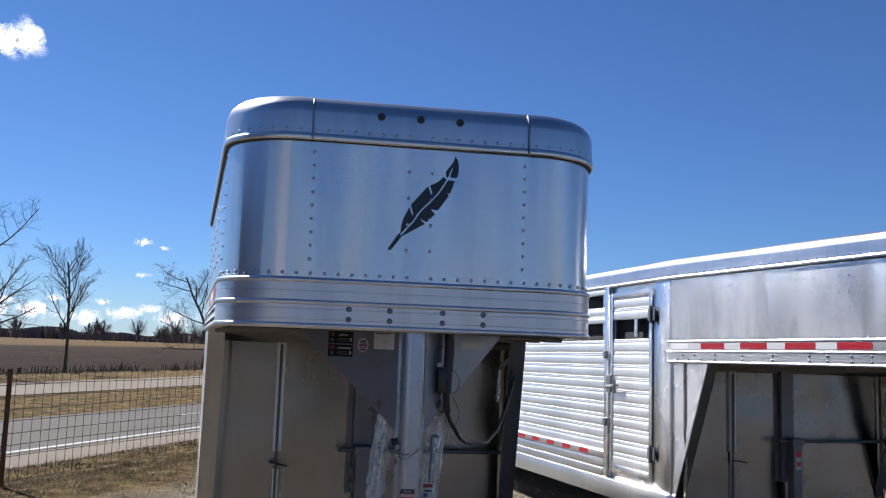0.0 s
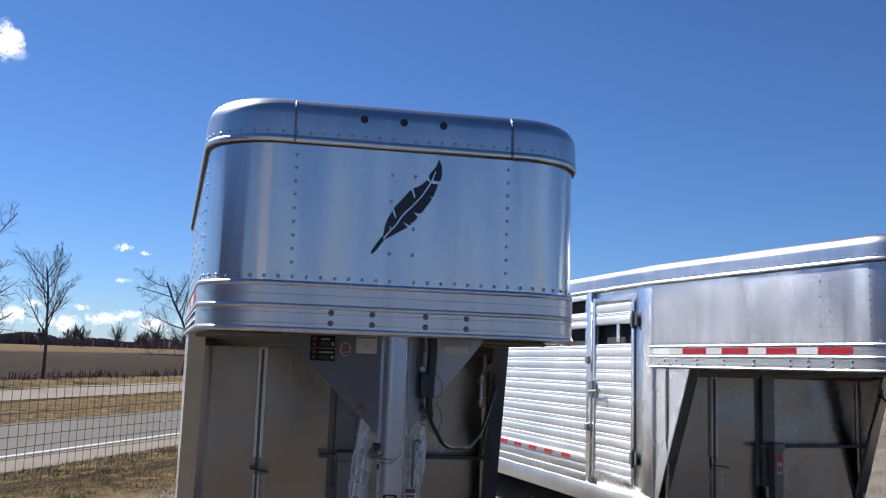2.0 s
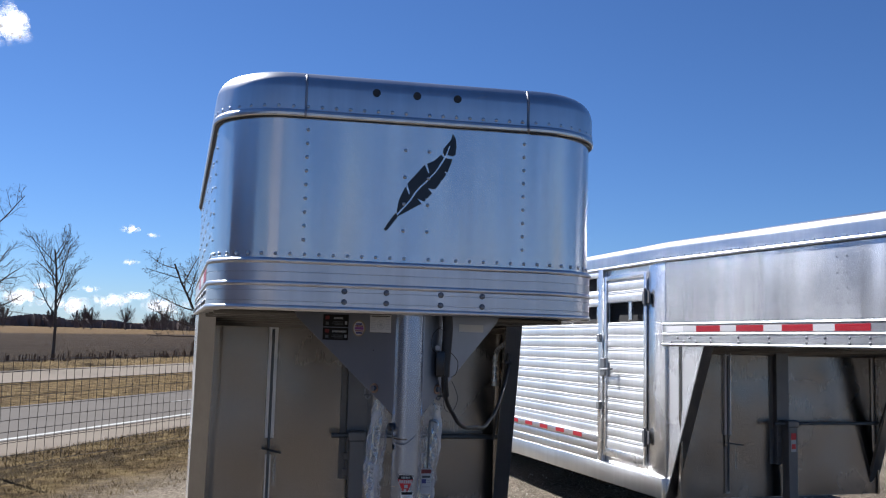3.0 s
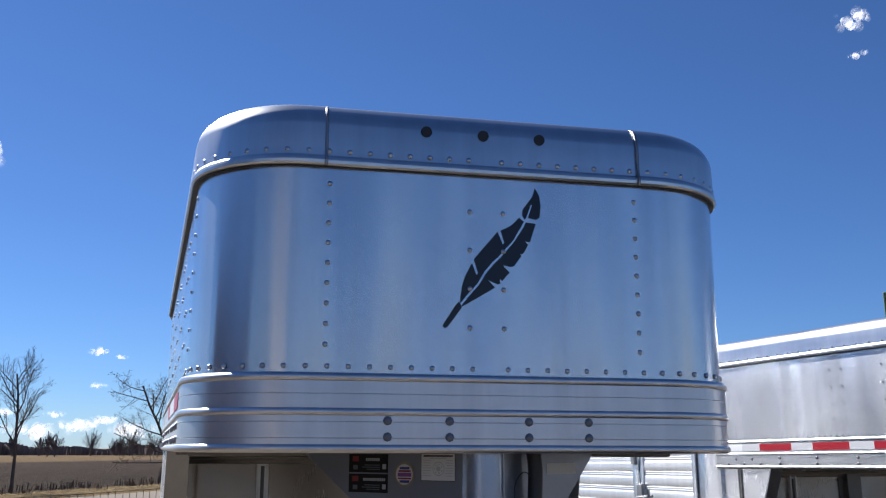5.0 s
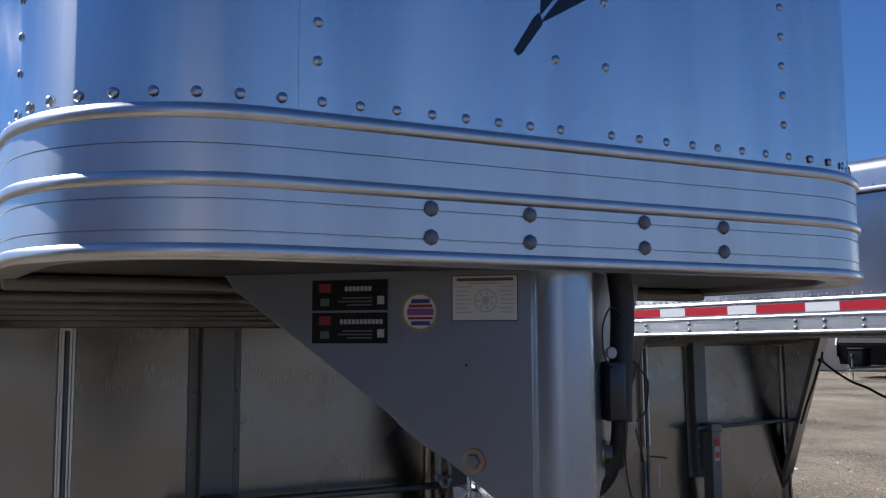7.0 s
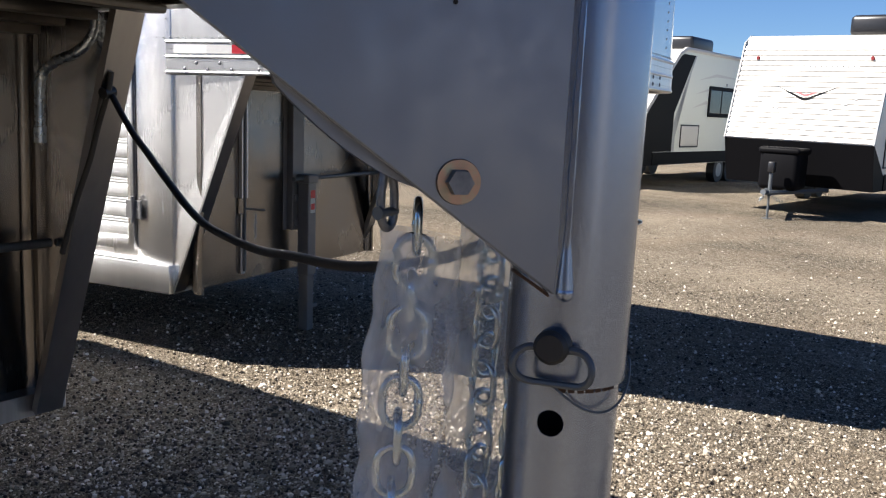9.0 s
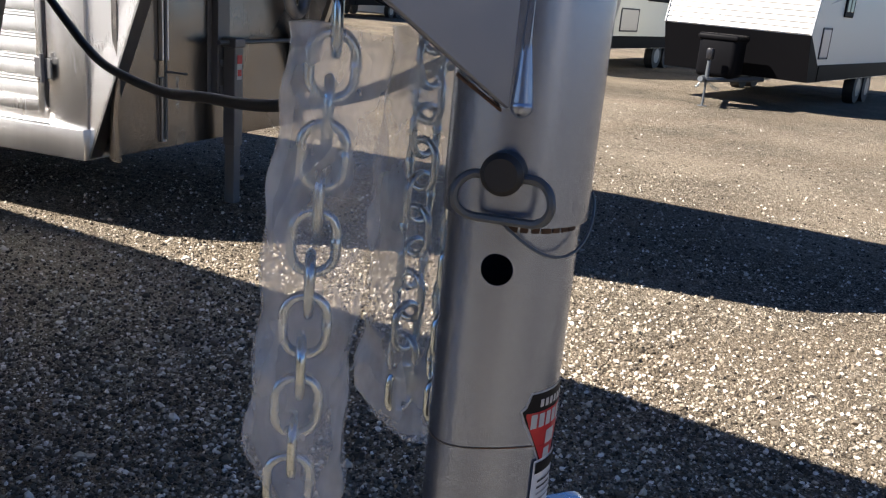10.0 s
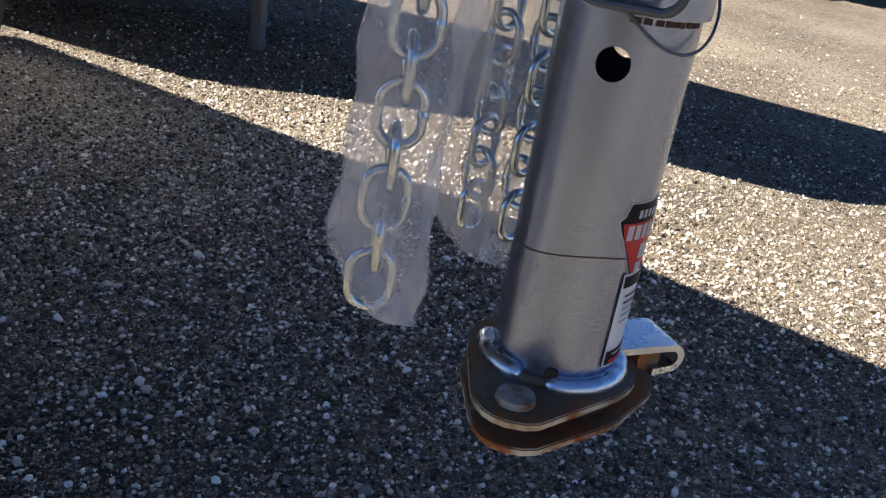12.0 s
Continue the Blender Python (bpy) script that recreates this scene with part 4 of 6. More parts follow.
    # pin with a rubber head, bail and wire
    d = Vector((math.cos(a0 + 0.0), math.sin(a0 + 0.0), 0))
    c = AXIS + Vector((0, 0, 1.5265)) + d * TUBE_R
    bm = bmesh.new()
    cyl(bm, c - d * 0.004, c + d * 0.016, 0.0165, 0.0165, 28)
    cyl(bm, c + d * 0.016, c + d * 0.020, 0.0165, 0.0125, 28)
    pin = part("lock_pin", bm, RUBBER, n, smooth=True)
    side = Vector((-d.y, d.x, 0))
    up = Vector((0, 0, 1))
    o = c + d * 0.012
    loop = []
    for k in range(28):
        a = 2 * math.pi * k / 28
        u, z = 0.017 * math.cos(a), 0.017 * math.sin(a)
        u += 0.0205 * (1 if u > 0 else -1)
        loop.append(o + side * (u + 0.002) + up * (z - 0.0195) + d * (0.004 * math.cos(2 * a)))
    bm = bmesh.new()
    pipe(bm, loop, 0.0037, 8, closed=True)
    part("pin_bail", bm, GREY_DARK, pin, smooth=True)
    wire = []
    for k in range(19):
        a = a0 + 0.0 + k * 0.11
        wire.append(Vector((ax + (TUBE_R + 0.004) * math.cos(a), ay + (TUBE_R + 0.004) * math.sin(a), 1.4885 - 0.027 * math.sin(math.pi * min(k / 15, 1.15)))))
    bm = bmesh.new()
    pipe(bm, smooth_path(wire, 2), 0.0013, 6)
    part("pin_wire", bm, GREY_DARK, pin, smooth=True)
    coupler(n)
    tube_labels(n, a0)


def round_normals(ob):
    """Normals of a true cylinder on the tube wall."""
    me = ob.data
    me.normals_split_custom_set_from_vertices([Vector((v.co.x - AXIS.x, v.co.y - AXIS.y, 0)).normalized() for v in me.vertices])


def ring_with_hole(bm, ax, ay, z, hh, R, a0, r):
    """A band of tube wall round two opposite round holes."""
    for off in (0.0, math.pi):
        ac = a0 + off
        half = math.pi / 2
        w = hh / R
        segs = 24
        inner, outer = [], []
        for k in range(segs):
            a = 2 * math.pi * k / segs
            ca, sa = math.cos(a), math.sin(a)
            inner.append((ac + r / R * ca, z + r * sa))
            m = max(abs(ca), abs(sa))
            outer.append((ac + w * ca / m, z + hh * sa / m))
        vi = [bm.verts.new((ax + R * math.cos(q), ay + R * math.sin(q), zz)) for q, zz in inner]
        vo = [bm.verts.new((ax + R * math.cos(q), ay + R * math.sin(q), zz)) for q, zz in outer]
        for k in range(segs):
            j = (k + 1) % segs
            bm.faces.new((vo[k], vo[j], vi[j], vi[k]))
        n = 22
        cols = []
        for k in range(n + 1):
            q = ac + w + (math.pi - 2 * w) * k / n
            cols.append([bm.verts.new((ax + R * math.cos(q), ay + R * math.sin(q), zz)) for zz in (z - hh, z + hh)])
        for a, b in zip(cols, cols[1:]):
            bm.faces.new((a[0], b[0], b[1], a[1]))
    bm.normal_update()
    for fc in bm.faces:
        c = fc.calc_center_median()
        if fc.normal.dot(Vector((c.x - ax, c.y - ay, 0))) < 0:
            fc.normal_flip()


def bagged_chain(top, heading, lean, links, label, bag_heading, bag_z, wide=1.0, loop=None):
    """A length of zinc chain in a long clear plastic bag. loop: where the end doubles back up beside it."""
    t = thing("safety_chain", label, "chain", "bagged safety chains")
    pitch = 0.0348
    places = [(Vector(top) + Vector(lean) * (k / (links - 1)) - Vector((0, 0, k * pitch)), k % 2 == 0) for k in range(links)]
    if loop:
        places += [(Vector((top[0] + loop[0], top[1] + loop[1], top[2] - 0.10 - k * pitch)) + Vector(lean) * (k / 8), k % 2 == 1) for k in range(9)]
    for c, turned in places:
        bm = bmesh.new()
        link_ring(bm, c, 0.0258, 0.0178, 0.0043, turned, heading, 10, 13)
        # the upset weld on one leg of the link
        h = heading + (math.pi / 2 if turned else 0.0)
        w = c + Vector((math.cos(h), math.sin(h), 0)) * 0.0178
        cyl(bm, w - Vector((0, 0, 0.0035)), w + Vector((0, 0, 0.0005)), 0.0046, 0.0053, 10)
        cyl(bm, w + Vector((0, 0, 0.0005)), w + Vector((0, 0, 0.004)), 0.0053, 0.0046, 10)
        part("link", bm, ZINC, t, smooth=True)
    # bag: a flattened sleeve with long folds, wide pleats and an angular foot
    rng = random.Random(7 + links)
    bm = bmesh.new()
    rows, seg = 40, 36
    across = Vector((math.cos(bag_heading), math.sin(bag_heading), 0))
    deep = Vector((-math.sin(bag_heading), math.cos(bag_heading), 0))
    z_top, z_bot = bag_z
    ph = [rng.uniform(0, 6.28) for k in range(8)]
    rings = []
    for r in range(rows + 1):
        f = r / rows
        w = 0.0445 + 0.002 * math.sin(f * 2.6) - 0.004 * f + 0.003 * math.sin(f * 11.0 + ph[0])
        w *= 1.0 if f < 0.85 else 1 - (f - 0.85) * 3.2
        w *= wide
        d = (0.020 + 0.008 * math.sin(math.pi * min(f * 1.05, 1.0))) * (1.0 if f < 0.93 else 1 - (f - 0.93) * 9)
        base = Vector((top[0], top[1], 0)) + Vector((lean[0], lean[1], 0)) * (0.1 + 0.75 * f) + across * (0.002 + 0.004 * math.sin(f * 5.0 + 1.0) + (0.13 * (f - 0.85) if f > 0.85 else 0))
        row = []
        for k in range(seg):
            a = 2 * math.pi * k / seg
            ca, sa = math.cos(a), math.sin(a)
            u = math.copysign(abs(ca) ** 0.55, ca) * w
            v = math.copysign(abs(sa) ** 0.7, sa) * d
            fold = 0.0035 * math.sin(u * 130 + f * 7 + ph[1]) + 0.003 * math.sin(u * 60 - f * 23 + ph[2]) + 0.0022 * math.sin(f * 46 + u * 90 + ph[3])
            z = z_top + (z_bot - z_top) * f + 0.010 * math.sin(u * 45 + ph[4]) * (1 if f > 0.8 else 0.3)
            row.append(bm.verts.new(base + across * (u + 0.0022 * math.sin(f * 38 + ph[5])) + deep * (v + fold) + Vector((0, 0, z))))
        rings.append(row)
    for a, b in zip(rings, rings[1:]):
        for k in range(seg):
            j = (k + 1) % seg
            bm.faces.new((a[k], a[j], b[j], b[k]))
    bm.faces.new(rings[-1])
    bag = part("plastic_bag", bm, FILM, t, "crumpled clear plastic sleeve", smooth=True)
    return t


def hull(points):
    """Convex outline of points in the plane, anticlockwise."""
    p = sorted(set(points))

    def chain(seq):
        out = []
        for q in seq:
            while len(out) > 1 and (out[-1][0] - out[-2][0]) * (q[1] - out[-2][1]) - (out[-1][1] - out[-2][1]) * (q[0] - out[-2][0]) <= 0:
                out.pop()
            out.append(q)
        return out[:-1]

    return chain(p) + chain(p[::-1])


def circle(x, y, r, n=40):
    return [(x + r * math.cos(2 * math.pi * k / n), y + r * math.sin(2 * math.pi * k / n)) for k in range(n)]


def coupler(n):
    """The ball coupler at the foot: two blunt-nosed plates, a part weld, a pivot and a folded latch handle."""
    ax, ay = AXIS.x, AXIS.y

    def plate(outline, z0, z1, label=""):
        bm = bmesh.new()
        prism(bm, [(x, y, z0) for x, y in outline], (0, 0, z1 - z0))
        rim = [e for e in bm.edges if abs(e.verts[0].co.z - e.verts[1].co.z) < 1e-5]
        bmesh.ops.bevel(bm, geom=rim, offset=0.0012, segments=2, affect="EDGES")
        ob = part("coupler_plate", bm, RUSTY, n, label, smooth=True)
        ob.data.materials.append(WORN_RIM)
        for p in ob.data.polygons:
            p.material_index = 1 if abs(p.normal.z) < 0.6 else 0
        return ob

    nose = [(-0.105, 0.108), (-0.115, 0.098), (-0.1225, 0.086), (-0.1245, 0.075), (-0.123, 0.064), (-0.116, 0.050), (-0.107, 0.041)]
    c = plate(hull(circle(ax, ay, 0.078) + nose), 1.162, 1.1695, "rust-stained steel coupler plates with zinc patches")
    plate(hull(circle(ax, ay, 0.080) + [(x + 0.006, y) for x, y in nose] + circle(0.047, 0.064, 0.064)), 1.134, 1.1415)
    # worn zinc on the rims of the plates
    bm = bmesh.new()
    cyl(bm, (ax, ay, 1.1405), (ax, ay, 1.1635), 0.062, 0.066, 36)
    part("coupler_body", bm, RUSTY_DARK, n, smooth=True)

    def weld(name, r, z, a, b, thick, mt):
        bm = bmesh.new()
        k = max(8, int((b - a) / 3))
        pts = [(ax + r * math.cos(radians(a + (b - a) * i / k)), ay + r * math.sin(radians(a + (b - a) * i / k)), z + 0.0003 * math.sin(i * 1.1)) for i in range(k + 1)]
        pipe(bm, pts, thick, 14)
        for e in (pts[0], pts[-1]):
            bmesh.ops.create_icosphere(bm, subdivisions=2, radius=thick, matrix=Matrix.Translation(e))
        part(name, bm, mt, c, smooth=True, sharp=60)

    weld("zinc_weld", 0.0595, 1.1715, 207, 330, 0.0095, GALV)
    weld("zinc_weld", 0.0595, 1.1715, 112, 170, 0.0100, GALV)
    weld("coupler_weld", 0.0570, 1.1705, 170, 208, 0.0060, RUSTY)
    weld("coupler_weld", 0.0570, 1.1705, 330, 470, 0.0060, RUSTY)
    bm = bmesh.new()
    a = radians(203)
    p = Vector((ax + 0.0555 * math.cos(a), ay + 0.0555 * math.sin(a), 1.1795))
    cyl(bm, p, p + Vector((math.cos(a), math.sin(a), -0.15)) * 0.0035, 0.0068, 0.006, 14)
    part("grease_hole", bm, RUSTY_DARK, c, smooth=True)
    bm = bmesh.new()
    cyl(bm, (-0.091, 0.073, 1.1685), (-0.091, 0.073, 1.175), 0.0175, 0.0162, 32)
    part("pivot_pin", bm, WORN_RIM, c, smooth=True)
    # latch handle: a zinc strap folded under at its end
    d = Vector((0.81, -0.585, 0))
    s = Vector((-d.y, d.x, 0))
    prof = [(0.050, 1.1815), (0.118, 1.1815)] + [(0.118 + 0.015 * math.sin(radians(q)), 1.1665 + 0.015 * math.cos(radians(q))) for q in range(20, 200, 20)] + [(0.100, 1.1495)]
    inner = [(0.050, 1.1745), (0.118, 1.1745)] + [(0.118 + 0.008 * math.sin(radians(q)), 1.1665 + 0.008 * math.cos(radians(q))) for q in range(20, 200, 20)] + [(0.100, 1.1565)]
    bm = bmesh.new()
    ring = [AXIS + d * u - s * 0.022 + Vector((0, 0, z)) for u, z in prof + inner[::-1]]
    prism(bm, ring, s * 0.052)
    part("latch_handle", bm, GALV, c, "blue-white zinc plated latch handle", smooth=True)
    bm = bmesh.new()
    cyl(bm, AXIS + d * 0.098 - s * 0.015 + Vector((0, 0, 1.1635)), AXIS + d * 0.098 + s * 0.025 + Vector((0, 0, 1.1635)), 0.0125, seg=20)
    part("latch_roller", bm, RUSTY, c, smooth=True)


def curved_label(a_c, w, z0, z1, R, pts=None, steps=10):
    """A thin label that hugs the tube: rectangle, or a polygon of (u, v) in 0..1."""
    bm = bmesh.new()
    ax, ay = AXIS.x, AXIS.y

    def at(u, v):
        a = a_c + (u - 0.5) * w / R
        return (ax + R * math.cos(a), ay + R * math.sin(a), z0 + (z1 - z0) * v)

    rows = []
    pts = pts or [(0.0, 0.0, 1.0), (1.0, 0.0, 1.0)]
    for i in range(len(pts) - 1):
        (u0, l0, h0), (u1, l1, h1) = pts[i], pts[i + 1]
        for k in range(steps + (i == len(pts) - 2)):
            f = k / steps
            rows.append([bm.verts.new(at(u0 + (u1 - u0) * f, l0 + (l1 - l0) * f)), bm.verts.new(at(u0 + (u1 - u0) * f, h0 + (h1 - h0) * f))])
    for a, b in zip(rows, rows[1:]):
        if (a[0].co - a[1].co).length > 1e-6 or (b[0].co - b[1].co).length > 1e-6:
            bm.faces.new((a[0], b[0], b[1], a[1]))
    return bm


def tube_labels(n, a0):
    ac = a0 + radians(71.0)
    R = INNER_R + 0.0006
    z0, z1 = 1.256, 1.340
    edge = part("warning_label", curved_label(ac, 0.071, z0 - 0.003, z1 + 0.0015, R - 0.0003, [(0.0, 0.82, 0.82), (0.06, 0.68, 0.87), (0.12, 0.60, 1.0), (0.5, 0.0, 1.0), (0.88, 0.60, 1.0), (1.0, 0.82, 0.82)]), WHITE_PAPER, n, "red and black maker's shield label on the tube")
    lab = part("label_ground", curved_label(ac, 0.068, z0, z1, R, [(0.0, 0.82, 0.82), (0.06, 0.70, 0.86), (0.12, 0.62, 1.0), (0.5, 0.0, 1.0), (0.88, 0.62, 1.0), (1.0, 0.82, 0.82)]), BLACK_LABEL, edge)
    part("label_field", curved_label(ac, 0.068, z0, z1, R + 0.0005, [(0.05, 0.77, 0.80), (0.12, 0.62, 0.80), (0.5, 0.04, 0.80), (0.88, 0.62, 0.80), (0.95, 0.77, 0.80)]), RED_LABEL, edge)
    for k in range(6):
        part("label_bar", curved_label(ac + (k - 2.5) * 0.0060 / R, 0.0040, 1.3275, 1.3345, R + 0.001), WHITE_PAPER, edge)
    for k in range(6):
        part("label_bar", curved_label(ac + (k - 2.5) * 0.0088 / R, 0.0066, 1.3085, 1.3215, R + 0.001), WHITE_PAPER, edge)
    part("label_bar", curved_label(ac + 0.002 / R, 0.014, 1.290, 1.303, R + 0.001), WHITE_PAPER, edge)
    part("label_bar", curved_label(ac - 0.001 / R, 0.010, 1.274, 1.286, R + 0.001), WHITE_PAPER, edge)
    ar = a0 + radians(79.0)
    lab2 = part("rating_label", curved_label(ar, 0.050, 1.187, 1.277, R + 0.0012), WHITE_TAPE, n, "white and black rating sticker")
    for za, zb, mt, w in ((1.189, 1.203, BLACK_LABEL, 0.047), (1.264, 1.275, BLACK_LABEL, 0.047)):
        part("label_bar", curved_label(ar, w, za, zb, R + 0.0018), mt, lab2)
    for k, w in enumerate((0.030, 0.022, 0.034, 0.026, 0.016)):
        part("label_bar", curved_label(ar - (0.018 - w / 2) / R, w, 1.2545 - 0.0062 * k, 1.2567 - 0.0062 * k, R + 0.0018), INK if k < 2 else GREY_STRIPE, lab2)
    part("label_bar", curved_label(ar, 0.038, 1.191, 1.194, R + 0.0022), RED_LABEL, lab2)
    part("label_bar", curved_label(ar, 0.032, 1.198, 1.2005, R + 0.0022), GREY_STRIPE, lab2)


def gusset_labels(plate, P, nn):
    """Stickers on the gusset plate: two dark lubrication labels, a round seal, a wiring chart."""
    def rect(name, u0, u1, z0, z1, o, mt, parent):
        bm = bmesh.new()
        prism(bm, [P(u0, z0, -o), P(u1, z0, -o), P(u1, z1, -o), P(u0, z1, -o)], (-0.0005, -0.0008, 0))
        return part(name, bm, mt, parent)

    for z0, z1, u_end, letters in ((1.9235, 1.976, 0.213, 7), (1.867, 1.9195, 0.198, 11)):
        lab = rect("lube_label", 0.191, 0.293, z0, z1, 0.001, BLACK_LABEL, plate)
        rect("label_mark", 0.268, 0.284, z0 + 0.031, z1 - 0.006, 0.0022, DULL_RED, lab)
        rect("label_mark", 0.270, 0.282, z0 + 0.008, z0 + 0.021, 0.0022, GREY_DARK, lab)
        rect("label_mark", 0.196, 0.205, z0 + 0.010, z0 + 0.024, 0.0022, GREY_STRIPE, lab)
        for k, w in enumerate((0.040, 0.046, 0.034)):
            rect("label_bar", 0.212, 0.212 + w, z0 + 0.020 - 0.006 * k, z0 + 0.0225 - 0.006 * k, 0.0022, GREY_DARK, lab)
        for k in range(letters):
            rect("lettering_bar", u_end + 0.0053 * k, u_end + 0.0053 * k + 0.0040, z0 + 0.033, z0 + 0.041, 0.0022, GREY_STRIPE, lab)
    bm = bmesh.new()
    c = P(0.149, 1.920, -0.0012)
    cyl(bm, c, c + nn * 0.0008, 0.034, seg=36)
    seal = part("round_seal", bm, BRASS_RIM, plate)
    bm = bmesh.new()
    cyl(bm, c + nn * 0.0008, c + nn * 0.0014, 0.0285, seg=36)
    part("seal_field", bm, WHITE_PAPER, seal)
    for z0, z1, h, mt in ((1.934, 1.941, 0.012, BLUE_INK), (1.927, 1.932, 0.015, DULL_RED), (1.914, 1.925, 0.017, PURPLE_LABEL), (1.907, 1.911, 0.016, DULL_RED), (1.897, 1.904, 0.012, BLUE_INK)):
        rect("label_bar", 0.149 - h, 0.149 + h, z0, z1, 0.0036, mt, seal)
    lab = rect("wiring_label", 0.027, 0.107, 1.905, 1.978, 0.001, WHITE_PAPER, plate)
    rect("label_bar", 0.032, 0.102, 1.9695, 1.9745, 0.0022, INK, lab)
    rect("label_bar", 0.046, 0.088, 1.9645, 1.967, 0.0022, GREY_STRIPE, lab)
    for k in range(7):
        rect("label_bar", 0.083 + 0.002 * (k % 3), 0.103, 1.959 - 0.007 * k, 1.961 - 0.007 * k, 0.0022, GREY_STRIPE, lab)
        rect("label_bar", 0.031, 0.047 + 0.002 * (k % 2), 1.959 - 0.007 * k, 1.961 - 0.007 * k, 0.0022, GREY_STRIPE, lab)
    c = P(0.066, 1.937, -0.0022)
    for r0, mt, o in ((0.0195, GREY_STRIPE, 0.0), (0.0170, WHITE_PAPER, 0.0004), (0.0070, GREY_STRIPE, 0.0008)):
        bm = bmesh.new()
        cyl(bm, c + nn * o, c + nn * (o + 0.0004), r0, seg=28)
        part("wiring_dial", bm, mt, lab)
    along = (P(0.01, 0) - P(0.0, 0)).normalized()
    for k in range(7):
        a = k * 2 * math.pi / 7
        q = c + nn * 0.0009 + (along * math.cos(a) + Vector((0, 0, math.sin(a)))) * 0.0118
        bm = bmesh.new()
        cyl(bm, q, q + nn * 0.0004, 0.0026, seg=10)
        part("wiring_pin", bm, GREY_STRIPE, lab)
    for z0 in (1.9035, 1.978):
        rect("label_edge", 0.0258, 0.1082, z0, z0 + 0.0016, 0.0012, INK, lab)
    for u0 in (0.0258, 0.107):
        rect("label_edge", u0, u0 + 0.0012, 1.905, 1.978, 0.0012, INK, lab)
    # drill hole: a black disc, its inner shade put into the colour
    bm = bmesh.new()
    q = P(0.09, 1.831, -0.0008)
    cyl(bm, q, q + nn * 0.0008, 0.0022, seg=10)
    part("drill_hole", bm, SHADE_BLACK, plate)


def slatted_side(t, rear):
    """The visible side of the stock body: slats, two rows of slots, man door, posts and rub rail."""
    X = -BODY_HALF
    # black sheet standing in for the unlit room behind the slots
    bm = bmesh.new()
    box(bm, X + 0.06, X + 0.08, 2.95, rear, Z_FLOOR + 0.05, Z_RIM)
    part("dark_backing", bm, SHADE_BLACK, t)
    bm = bmesh.new()
    box(bm, BODY_HALF - 0.03, BODY_HALF, 2.72, rear, Z_FLOOR, Z_RIM + 0.02)
    part("side_wall", bm, ALU_SIDE, t)

    def slat(y0, y1, z0, z1, parent):
        """A rolled slat: one broad flat bulge and two thin ridges above it."""
        h = z1 - z0
        face = [(0.0, 0.0), (0.0, 0.02), (0.0080, 0.05), (0.0105, 0.12), (0.0120, 0.30), (0.0115, 0.52), (0.0090, 0.66), (0.0062, 0.70), (0.0062, 0.745), (0.0080, 0.77), (0.0080, 0.82), (0.0062, 0.85), (0.0062, 0.885), (0.0075, 0.91), (0.0070, 0.96), (0.0, 1.0)]
        prof = [(d, z0 + h * f) for d, f in face] + [(-0.012, z1), (-0.012, z0)]
        bm = bmesh.new()
        sweep(bm, [(X, y1, -1, 0), (X, y0, -1, 0)], prof, True)
        return part("slat", bm, ALU_SLAT, parent, smooth=True)

    def post(y0, y1, z0, z1, out, name="side_post", parent=t):
        return part(name, rbox(X - out, X + 0.02, y0, y1, z0, z1, 0.006), ALU_SIDE, parent, smooth=True)

    post(2.67, 2.965, Z_FLOOR, Z_RIM + 0.02, 0.006)
    y0, y1 = 3.965, rear - 0.04
    low = [1.045 + 0.1285 * k for k in range(9)]
    for z in low:
        slat(y0, y1, z, z + 0.1285, t)
    slat(y0, y1, 2.385, 2.47, t)
    slat(y0, y1, 2.47, 2.555, t)
    slat(y0, y1, 2.69, Z_RIM + 0.02, t)
    for k in range(9):
        y = y0 + 0.05 + 0.62 * k
        for z0, z1 in ((2.195, 2.395), (2.545, 2.70)):
            post(y, y + 0.05, z0, z1, -0.004, "slot_mullion")
    # door between two posts
    post(3.865, 3.965, Z_FLOOR + 0.02, Z_RIM + 0.02, 0.03, "door_post")
    for a in ((2.955, 3.005, 0.70, 2.76), (3.81, 3.87, 0.70, 2.76), (3.005, 3.81, 2.67, 2.76), (3.005, 3.81, 0.70, 0.86)):
        part("door_jamb", rbox(X + 0.022, X + 0.045, *a, 0.004), ALU_SIDE, t)
    door = tagged(new("man_door"), "closed slatted aluminium man door with steel latch")
    door.parent = t
    d0, d1, e0, e1 = 2.985, 3.845, 0.845, 2.69
    for a in ((d0, d0 + 0.05, e0, e1), (d1 - 0.05, d1, e0, e1), (d0 + 0.05, d1 - 0.05, e1 - 0.05, e1), (d0 + 0.05, d1 - 0.05, e0, e0 + 0.08)):
        part("door_frame", rbox(X - 0.022, X + 0.01, *a, 0.005), ALU_SIDE, door, smooth=True)
    z = e0 + 0.08
    while z < 2.21:
        slat(d0 + 0.05, d1 - 0.05, z, min(z + 0.1285, 2.235), door)
        z += 0.1285
    slat(d0 + 0.05, d1 - 0.05, 2.41, 2.53, door)
    slat(d0 + 0.05, d1 - 0.05, 2.53, 2.655, door)
    part("slot_mullion", rbox(X - 0.004, X + 0.02, 3.30, 3.36, 2.23, 2.42, 0.004), ALU_SIDE, door)
    for zc in (1.115, 2.44):
        bm = rbox(X - 0.034, X - 0.020, d0 - 0.075, d0 + 0.055, zc - 0.06, zc + 0.06, 0.004)
        cyl(bm, (X - 0.04, d0 - 0.012, zc - 0.085), (X - 0.04, d0 - 0.012, zc + 0.085), 0.014, seg=12)
        part("hinge", bm, JACK_GREY, door)
    bm = rbox(X - 0.05, X - 0.02, d1 - 0.06, d1 + 0.03, 1.66, 1.84, 0.006)
